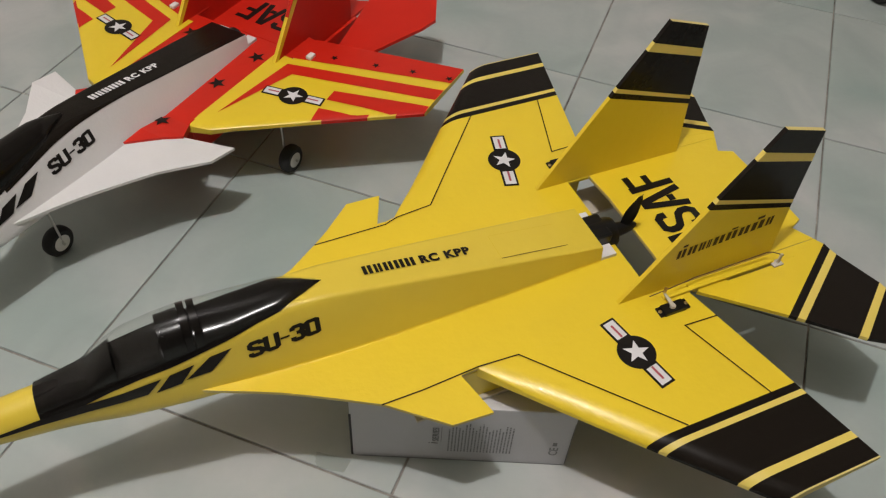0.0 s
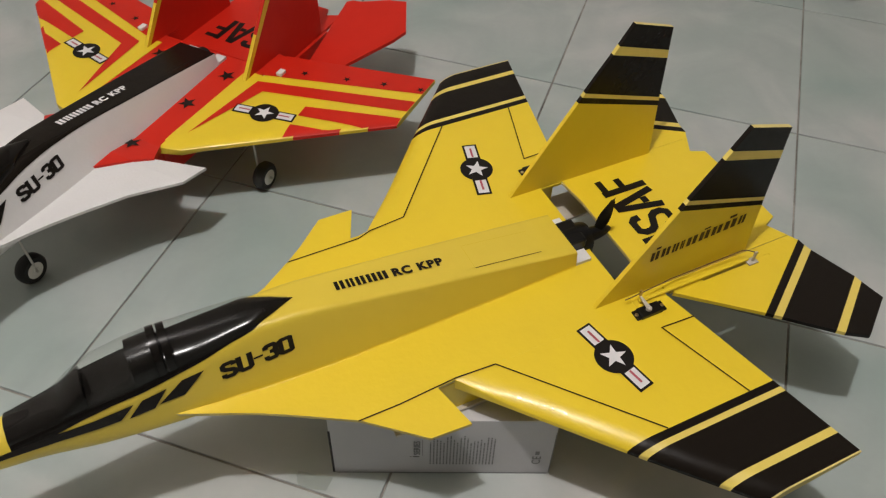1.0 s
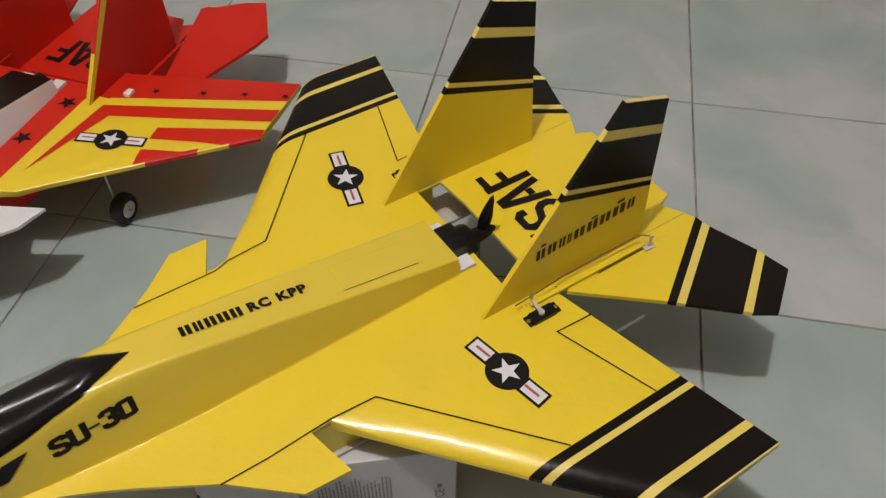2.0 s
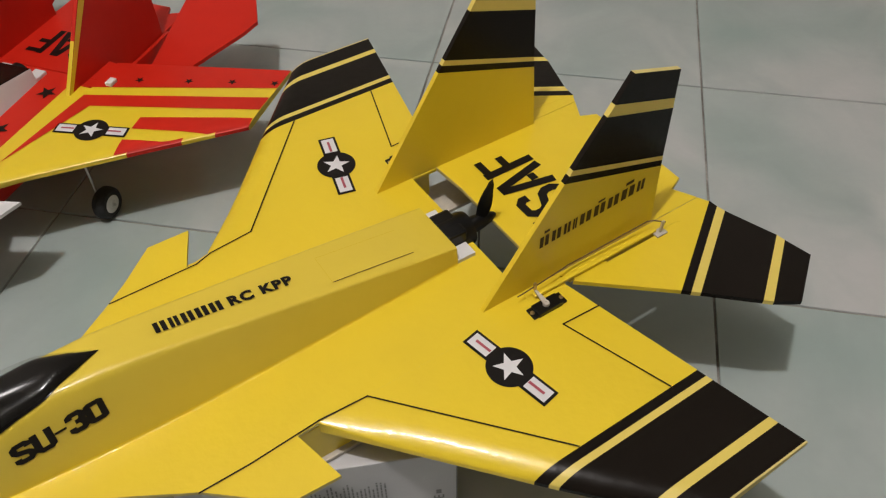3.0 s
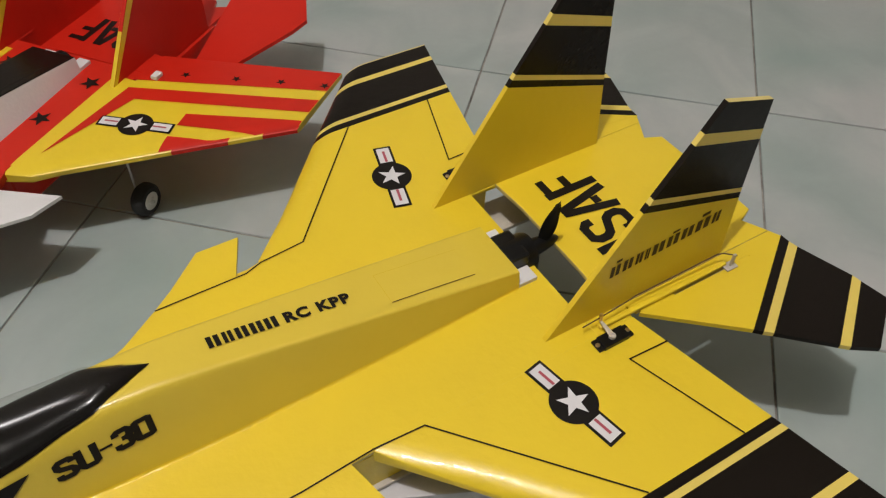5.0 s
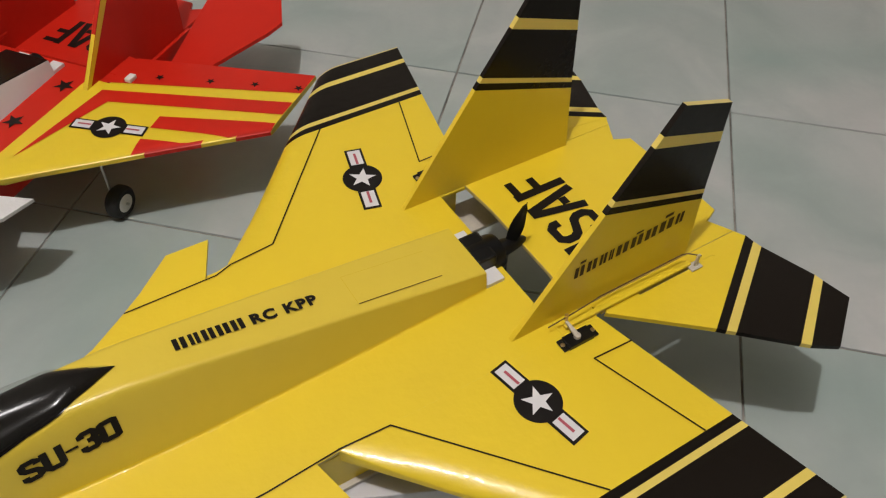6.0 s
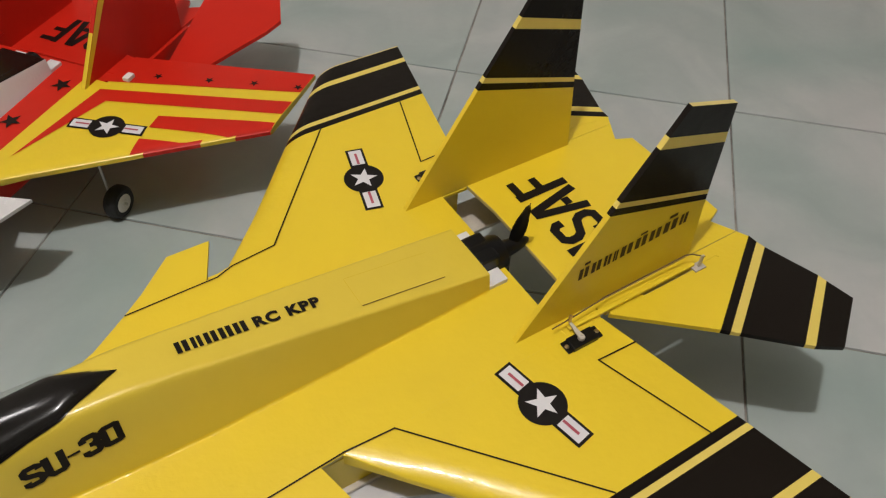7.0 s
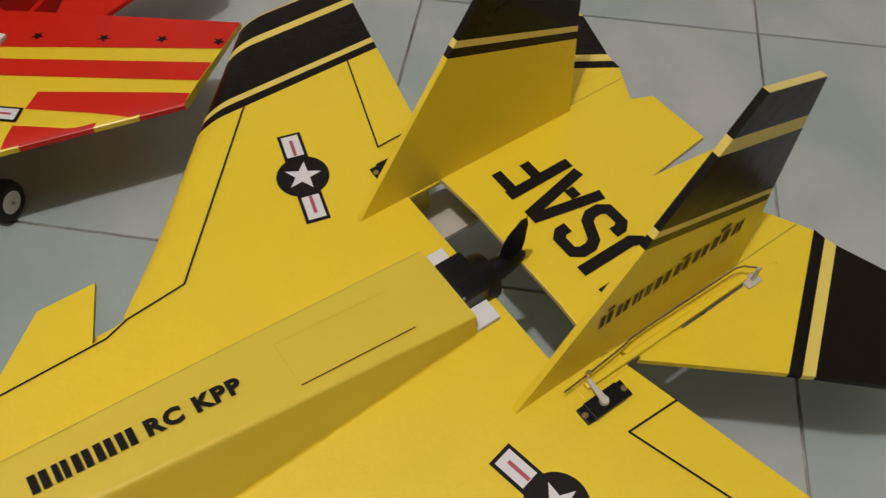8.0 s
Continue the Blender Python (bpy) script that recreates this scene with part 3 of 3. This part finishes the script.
    if not red:
        canopy.visible_shadow = False
        for u0, u1 in ((0.4265, 0.4325), (0.4348, 0.4408)):
            part("canopy_hoop", shell(u0, u1, 2, 0.0002, PEAK), GLOSSY, canopy, "black hoop across the canopy", True)
        for side in (1, -1):
            edge_line = [body_ring(u, side * rim(u) * 0.72, 0.0010) for u in spaced(0.335, 0.556, 40)]
            part("canopy_rim", tube(edge_line, 0.0007, 6), GLOSSY, canopy, "moulded rim of the canopy", True)
        part("seat_block", shell(0.4415, 0.4600, 6, -0.0004, [(0.44, 0.0655), (0.463, 0.0635)], True), GLOSSY, root, "black seat back", True)
        part("cockpit_well", shell(0.4595, 0.500, 16, -0.0004, WELL), GLOSSY, root, "low black cockpit floor between seat and panel", True)
        part("instrument_hood", shell(0.4995, 0.5645, 24, -0.0004, HOOD, True), GLOSSY, root, "black instrument hood", True)
        part("cockpit_tray", shell(0.324, 0.4425, 30, -0.0004, REAR), GLOSSY, root, "glossy black cockpit tray under the clear canopy", True)
    # lettering and stripes on both flanks
    for side in (1, -1):
        shift = -0.0175 if red else 0.0

        def flank(x, z, side=side):
            rise = 0.0222 + 0.075 * x if red else 0.0206 + 0.105 * x
            return body_side(0.3945 + shift - (x if side > 0 else 0.0625 - x), rise + z, 0.0007, side)
        part("lettering", block_word([("S", 0.0, 0.20), ("U", 0.225, 0.425), ("-", 0.445, 0.575), ("3", 0.60, 0.785), ("0", 0.81, 1.0)], (0.0625, 0.0155), (0.0049, 0.0033), flank), INK, fuselage, "bold black type number")
        for quad in (((0.4074, 0.0363), (0.4275, 0.0182), (0.4263, 0.0334), (0.4488, 0.0162)), ((0.4394, 0.0302), (0.4530, 0.0137), (0.4602, 0.0257), (0.4744, 0.0102)), ((0.4674, 0.0242), (0.4806, 0.0108), (0.600, 0.0035), (0.600, 0.0005))):
            def dash(s, t, q=quad, side=side):
                a = [q[0][k] + (q[2][k] - q[0][k]) * s for k in (0, 1)]
                b = [q[1][k] + (q[3][k] - q[1][k]) * s for k in (0, 1)]
                return body_side(b[0] + (a[0] - b[0]) * t + shift, b[1] + (a[1] - b[1]) * t, 0.0007, side)
            n = 10
            part("flank_stripe", bars([(k / n, (k + 1) / n, j / 3, (j + 1) / 3) for k in range(n) for j in range(3)], dash), INK, fuselage)
    # owner's lettering along the spine
    ink = DECAL if red else INK

    def spine(s, t):
        u = 0.2818 - 0.1055 * s
        return Vector((u, 0.0050 - 0.0100 * t, body_at(u)[0] + 0.0011))
    for a, b in ((0.0, 0.086), (0.104, 0.172), (0.190, 0.272), (0.288, 0.374), (0.388, 0.474)):
        for c in (a, a + (b - a) * 0.56):
            part("letter_bar", bars([(c, c + (b - a) * 0.40, 0, 1)], spine), ink, fuselage)
    part("lettering", word("RC KPP", lambda s, t: spine(0.520 + 0.480 * s, t), 0.052, 1.16), ink, fuselage)
    # hatch cut
    def on_spine(u, v):
        return Vector((u, v, body_at(u)[0] + 0.0006))
    part("hatch_edge_line", bars([(0, 1, 0, 1)], lambda s, t: on_spine(0.150 - 0.073 * s, 0.0170 + 0.0007 * t)), INK if red else RUSTY_INK, fuselage)
    if not red:
        # Front and far edges: relief highlights drawn as thin glossy lines.
        part("hatch_edge_line", bars([(0, 1, 0, 1)], lambda s, t: on_spine(0.1505 - 0.0003 * t, 0.0175 - 0.030 * s)), RELIEF_LINE, fuselage)
        part("hatch_edge_line", bars([(0, 1, 0, 1)], lambda s, t: on_spine(0.150 - 0.073 * s, -0.0128 + 0.0003 * t)), RELIEF_LINE, fuselage)
    # rear mounts, motor, propeller
    for side in (1, -1):
        part("mount_block", box(bmesh.new(), 0.024, 0.0415, side * 0.0235 - 0.0075, side * 0.0235 + 0.0075, -0.014, 0.004, 0.0006), WHITE, root, "white foam motor mount block")
    propeller(root, not red)
    part("motor_bulkhead", box(bmesh.new(), 0.0335, 0.0416, -0.0165, 0.0165, -0.018, 0.0095, 0.0008) if red else box(bmesh.new(), 0.0215, 0.0416, -0.0160, 0.0160, -0.018, 0.0165, 0.0025), PLASTIC, root)
    # wings
    bands = [(0.0995, 0), (0.1, 0), (0.204, 0), (0.249, 3), (0.277, 0), (0.306, 3)] if red else [(0.0999, 0), (0.10005, 0), (0.2195, 0), (0.2270, 1), (0.2325, 4), (0.2770, 1), (0.2840, 4), (0.3045, 1), (0.306, 2)]
    for side in (1, -1):
        w = part("wing", wing(bands, side, LE_RED if red else LE, 0.072 if red else 0.086, 0.0008 if red else 0.0), [YELLOW, RED if red else BLACK, FOAM, PALE], root, "yellow wing with red chevron stripes" if red else "yellow wing with black tip bands", True)
        mark = roundel(0.101 if red else (0.069 if side > 0 else 0.0665), 0.1475 if red else (0.1385 if side > 0 else 0.1365), side, root, 0.0163 if red or side > 0 else 0.0215)
        mark.location.z = 0.0010 if red else 0.0
        if red:
            shapes = [([(0.178, 0.0885), (0.048, 0.1002), (-0.011, 0.3055), (0.0125, 0.3055), (0.064, 0.119)], 0.004), ([(0.034, 0.0955), (-0.030, 0.3058), (-0.0668, 0.3058), (-0.0190, 0.0998)], 0.02),
                      ([(0.065, 0.186), (0.028, 0.3055), (0.0365, 0.3055), (0.0665, 0.2705), (0.0855, 0.188)], 0.0014), ([(0.105, 0.1895), (0.1285, 0.1935), (0.1120, 0.2140), (0.0840, 0.2490), (0.094, 0.230)], 0.0014)]
            for outline_, step in shapes:
                part("red_stripe", flat_sheet([(mirrored(outline_, side), 0)], 0.0014, lambda u, v: wing_top(u, v, LE_RED, 0.072), step), RED, w, "red stripe")
            stars = [(0.004, 0.1455), (-0.011, 0.202), (-0.025, 0.251), (-0.037, 0.2995)]
            for u, v in stars:
                part("star", flat_sheet([(star_points(u, side * v, 0.0060, 0.4), 0)], 0.0019), INK, w, "small black star")
            sheet = part("centre_sheet", slab(mirrored([(0.302, 0.0), (0.302, 0.020), (0.2380, 0.0868), (0.2100, 0.0725), (0.0345, 0.0945), (0.0172, 0.0960), (0.0172, 0.0)], side), 0.0, -0.0083, 0.0), [RED, RED], root, "red film-covered centre sheet")
            bend_up(sheet)
            for u, v in ((0.227, 0.043), (0.130, 0.049), (0.057, 0.056)):
                part("star", flat_sheet([(star_points(u, side * v, 0.0125, 0.3), 0)], 0.0009, lambda a, b: 0.1625 * max(a - 0.215, 0.0), 0.003), INK, board, "black star")
        else:
            front = [(0.303, 0.1035), (0.265, 0.1030), (0.2295, 0.1005), (0.2105, 0.0992)] if side > 0 else [(0.300, 0.0905), (0.2251, 0.0917), (0.2106, 0.0970)]
            part("panel_line", flat_sheet([(q, 0) for q in stroke(mirrored(front, side), 0.0013)], 0.0005), INK, board, "thin black painted line")
            for run in ([(0.2106, front[-1][1]), (0.171, 0.1010)], [(0.171, 0.1010), (0.069, 0.2190)], [(-0.026, 0.1315), (0.0095, 0.1300)], [(0.0095, 0.1300), (-0.0195, 0.2190)]):
                part("panel_line", flat_sheet([(q, 0) for q in stroke(mirrored(run, side), 0.0013)], 0.0007, wing_top, 0.003), INK, w, "thin black painted line")
        # stabiliser and fin
        first, reach = (0.097, 0.830) if red else (0.0858, 1.0)
        colours = [0] * 8 if red else [0, 1, 2, 1, 2, 1, 1]
        if red:
            part("tail_skirt", box(bmesh.new(), -0.127, 0.054, side * 0.083 - 0.0025, side * 0.083 + 0.0025, -0.032, 0.0002, 0.0), RED, root)
            part("tail_skirt", box(bmesh.new(), -0.135, 0.030, side * 0.0885 - 0.0025, side * 0.0885 + 0.0025, -0.085, -0.0255, 0.0006), RED, root)
        rows = STAB if red else [((-0.0265, 0.0995), (-0.150, 0.0995))] + STAB[2:]
        stab = part("stabilizer", levels([((a[0], first + (a[1] - 0.0858) * reach), (b[0], first + (b[1] - 0.0858) * reach), c) for (a, b), c in zip(rows, colours)], edge, -edge / 2 - 0.0003, False, side), [base, BLACK, PALE], root, "red stabilizer" if red else "yellow stabilizer with black bands")
        if not red:
            # fixed root strip, with an open hinge slit; added bridges limit its light streak
            part("stabilizer_root", slab(mirrored([(-0.020, 0.0859), (-0.0258, 0.0973), (-0.1480, 0.0973), (-0.1500, 0.1002), (-0.1900, 0.0957), (-0.185, 0.0859)], side), -0.00045, -edge + 0.0004, 0.0), base, root)
            for u0, u1 in ((-0.064, -0.029), (-0.149, -0.127)):
                part("slit_bridge", box(bmesh.new(), u0, u1, side * 0.0984 - 0.0016, side * 0.0984 + 0.0016, -0.0032, -0.0008, 0.0003), base, root)
        if red:
            for v in stab.data.vertices:
                v.co.z += -0.0064 - 0.37 * (v.co.x + 0.166)
        colours = [0] * 7 if red else [0, 1, 3, 1, 3, 1, 1]
        lean = 0.0 if red else (-0.021 if side > 0 else -0.055)
        fin = part("fin", levels([(a, b, c) for (a, b), c in zip(FIN, colours)], edge, side * 0.083, True, 1, lean), [base, BLACK, RED if red else FOAM, PALE], root, "red upright fin with a yellow front edge" if red else "yellow upright fin with a black top")
        if red:
            bm = bmesh.new()
            for off in (edge / 2 + 0.0004, -edge / 2 - 0.0004):
                bm.faces.new([bm.verts.new((u, side * 0.083 + off, z)) for u, z in ((0.0555, 0.0), (-0.071, 0.1725), (-0.0860, 0.169), (0.049, 0.0))])
            bm.faces.new([bm.verts.new(p) for p in ((0.0556, side * 0.083 + 0.0025, 0.0), (-0.0705, side * 0.083 + 0.0025, 0.1728), (-0.0705, side * 0.083 - 0.0025, 0.1728), (0.0556, side * 0.083 - 0.0025, 0.0))])
            part("edge_stripe", bm, YELLOW, fin, "yellow stripe along the front edge")
        else:
            def outer(s, t, side=side):
                s = s if side > 0 else 1 - s
                z = 0.0425 + 0.0165 * t + 0.009 * s
                return Vector((0.002 - 0.121 * s, side * (0.083 + edge / 2 + 0.0004) + lean * z, z))
            glyph = [(0.00, 0.075), (0.10, 0.175), (0.20, 0.255), (0.275, 0.31), (0.335, 0.43), (0.455, 0.55), (0.575, 0.67), (0.695, 0.81), (0.835, 0.90)]
            for a, b, c, d in [(e, e + (b - a) * 0.40, 0, 0.72) for a, b in glyph for e in (a, a + (b - a) * 0.58)] + [(0.03, 0.075, 0.88, 1.05), (0.48, 0.54, 0.84, 0.97), (0.72, 0.79, 0.90, 1.1)]:
                part("letter_bar", bars([(a, b, c, d)], outer), RUSTY_INK, fin)
        if red:
            part("control_horn", box(bmesh.new(), 0.014, 0.026, side * 0.118 - 0.004, side * 0.118 + 0.004, 0.0012, 0.0060, 0.0008), NYLON, root, "small white control horn")
            continue
        servo(root, side)
        part("fin_rail", box(bmesh.new(), -0.122, 0.012, side * 0.0955 - 0.0024, side * 0.0955 + 0.0024, 0.0002, 0.0036, 0.0012), base, root)
        rod = tube([(0.027, side * 0.0930, 0.0085), (0.008, side * 0.0925, 0.0095), (-0.020, side * 0.0905, 0.0095), (-0.028, side * 0.0890, 0.0085), (-0.042, side * 0.0885, 0.0075), (-0.115, side * 0.0905, 0.0115), (-0.120, side * 0.0925, 0.012), (-0.128, side * 0.1000, 0.012)], 0.0006, 8)
        part("pushrod", rod, RUSTY, root, "thin steel pushrod with a bent end")
        part("control_horn", slab(mirrored([(-0.118, 0.0955), (-0.130, 0.0955), (-0.130, 0.1035), (-0.118, 0.1035)], side), 0.0016, 0.0001, 0.0003), HAZY, root, "small white control horn")
        part("horn_post", box(bmesh.new(), -0.1265, -0.1235, side * 0.0995 - 0.001, side * 0.0995 + 0.001, 0.001, 0.0145, 0.0004), HAZY, root)
    # service letters on the tail
    part("lettering", block_word([("U", 0.0, 0.225), ("S", 0.265, 0.49), ("A", 0.505, 0.765), ("F", 0.795, 1.0)], (0.120, 0.0540), (0.0084, 0.0080), lambda x, y: Vector((-0.0935 + y, 0.0565 - x, 0.0006 - (0.025 if red else 0.0)))), INK, tail, "large black letters")
    if red:
        for side in (1, -1):
            wheel(root, 0.119, side * 0.146, -0.0910, 0.0195, (0.119, side * 0.136, -0.012))
        wheel(root, 0.386, -0.001, -0.0910, 0.0195, (0.388, 0.006, -0.018))
        part("leg_clamp", lathe([(0.0008, -0.012), (0.004, -0.012), (0.004, -0.001), (0.0008, -0.001)], Matrix.Translation((0.388, 0.006, -0.016)), 12), BRASS, root)
    return root


# ---- the setting ----
PITCH, DEEP = 0.375, 1.01
# Room stretched south and east to weaken the bounced light.
X0, X1, Y0, Y1, H = 0.008 - 5 * PITCH, 0.008 + 9 * PITCH, -0.0573 - 11 * PITCH * DEEP, -0.0573 + 5 * PITCH * DEEP, 2.62
floor = tagged(part("floor", box(bmesh.new(), X0 - 0.1, X1 + 0.1, Y0 - 0.1, Y1 + 0.1, -0.05, -0.0025), GROUT), "dark dirty grout bed under pale tiles", "floor", kind="structure")
# Unseen walls and ceiling, added to bounce the lamp's light.
for nm, a in (("wall_north", (X0, X1, Y1, Y1 + 0.1)), ("wall_south", (X0, X1, Y0 - 0.1, Y0)), ("wall_east", (X1, X1 + 0.1, Y0 - 0.1, Y1 + 0.1)), ("wall_west", (X0 - 0.1, X0, Y0 - 0.1, Y1 + 0.1))):
    tagged(part(nm, box(bmesh.new(), *a, -0.0024, H), DIM_WALL if nm == "wall_south" else BOUNCE_WALL), "unseen wall added to shape the bounced light", "wall", kind="structure")
tagged(part("ceiling", box(bmesh.new(), X0 - 0.1, X1 + 0.1, Y0 - 0.1, Y1 + 0.1, H, H + 0.08), BOUNCE_WALL), "unseen ceiling added to bounce the lamp's light", "ceiling", kind="structure")
pendant = tagged(new("pendant_lamp"), "white bulb socket hanging on a thin cord", "lamp")
part("socket", lathe([(0.004, 0.115), (0.014, 0.110), (0.016, 0.080), (0.017, 0.055), (0.012, 0.050), (0.004, 0.050)], Matrix.Translation(LAMP), 20), NYLON, pendant)
part("cord", tube([(LAMP[0], LAMP[1], LAMP[2] + 0.11), (LAMP[0], LAMP[1], H)], 0.003), PLASTIC, pendant)

# ---- the models ----
yellow = airplane("model_airplane", "yellow foam jet model with black bands, resting on a white box", False)
yellow.matrix_world = pose(0.1430, -0.1430, 0.152, -1.2, 0, 225)
red = airplane("model_airplane", "red, yellow and white foam jet model with wire landing gear", True)
red.matrix_world = pose(-0.4322, 0.0830, 0.1105, 0, 0, 262.5)


# ---- box, loose wheel ----
def carton(name, label, length, depth, height, m):
    root = tagged(new(name), label, "box")
    part("carton", box(bmesh.new(), 0, length, 0, depth, 0, height, 0.0012), CARD, root)

    def face(x, z):
        return Vector((0.95 * x, -0.0005, 0.95 * z))
    part("title", word("SERIES", lambda s, t: face(0.0840 + 0.007 * (1 - t), 0.038 + 0.027 * s), 0.03), GREYINK, root)
    part("title_rule", bars([(0, 1, 0, 1)], lambda s, t: face(0.0930 + 0.0006 * s, 0.036 + 0.031 * t)), GREYINK, root)
    part("title_mark", bars([(0, 0.14, 0, 1), (0.3, 1, 0, 1)], lambda s, t: face(0.0805 + 0.0095 * s, 0.0335 + 0.0014 * t)), INK, root)
    # Shade of the box's left end, painted as a dark strip.
    part("shaded_end_strip", bars([(0, 1, 0, 1)], lambda s, t: face(-0.0006 + 0.0024 * s, 0.002 + 0.081 * t)), INK, root, "dark strip painted for the box's shaded end")
    part("end_edge", bars([(0, 1, 0, 1)], lambda s, t: face(0.2256 + 0.0008 * s, 0.003 + 0.080 * t)), GREYINK, root)
    # Thin grey line painted for the dark shade along the box's foot.
    part("foot_shade_line", bars([(0, 1, 0, 1)], lambda s, t: face(0.004 + 0.220 * s, 0.0004 + 0.0013 * t)), GREYINK, root)
    rng = random.Random(4)
    for k in range(20):
        x, at, spans = 0.1005 + 0.0034 * k, 0.0, []
        end = 1.0 - rng.random() * 0.22 if k % 4 else 0.75
        while at < end:
            step = rng.uniform(0.03, 0.11)
            spans.append((0, 1, at, min(at + step, end)))
            at += step + 0.016
        part("text_line", bars(spans, lambda s, t, x=x: face(x + 0.0015 * s, 0.019 + 0.058 * t)), GREYINK, root)
    part("mark", word("CE", lambda s, t: face(0.2060 + 0.0095 * (1 - t), 0.020 + 0.016 * s), 0.02), GREYINK, root)
    part("mark_bar", bars([(0, 1, 0, 1)], lambda s, t: face(0.2085 + 0.0045 * s, 0.039 + 0.007 * t)), GREYINK, root)
    root.matrix_world = m
    return root


carton("cardboard_box", "white printed cardboard box under the yellow model", 0.2155, 0.15, 0.0975, pose(-0.042, -0.411, 0, 0, 0, 19.5))

stray = tagged(new("toy_wheel"), "small black wheel with a grey hub standing on the tiles", "wheel")
wheel(stray, 0, 0, 0.030, 0.030, (0.0, -0.010, 0.095))
stray.matrix_world = pose(0.447, 0.782, 0, 0, 0, -35)
strip = [(-0.076, -0.422), (-0.075, -0.425), (-0.076, -0.427), (-0.072, -0.430), (-0.073, -0.432), (-0.068, -0.436), (-0.054, -0.435), (-0.041, -0.432), (-0.040, -0.417), (-0.056, -0.419)]
tagged(part("tape_scrap", slab(strip, 0.0006, 0.0002, 0.0), [CLEAR, CLEAR]), "torn scrap of clear tape lying on the tiles", "tape")

# ---- tiles ----
def tile_mesh():
    bm = box(bmesh.new(), -PITCH / 2 + 0.0012, PITCH / 2 - 0.0012, -PITCH * DEEP / 2 + 0.0013, PITCH * DEEP / 2 - 0.0013, -0.008, 0.0)
    top = [e for e in bm.edges if all(abs(v.co.z) < 1e-6 for v in e.verts)]
    bmesh.ops.bevel(bm, geom=top, offset=0.0010, segments=2, affect="EDGES", profile=0.5)
    me = bpy.data.meshes.new("tile")
    bm.to_mesh(me)
    bm.free()
    me.materials.append(TILE)
    return me


TILE_MESH = tile_mesh()
LAY = pose(0.008, -0.0573, 0, 0, 0, 0.65)
rng = random.Random(11)
for i in range(14):
    for j in range(-6, 10):
        t = new("tile", TILE_MESH)
        t.parent = floor
        t.matrix_world = LAY @ pose(PITCH * (i - 4.5), PITCH * DEEP * (j - 4.5), rng.uniform(-0.0003, 0.0), 0, 0, 0)
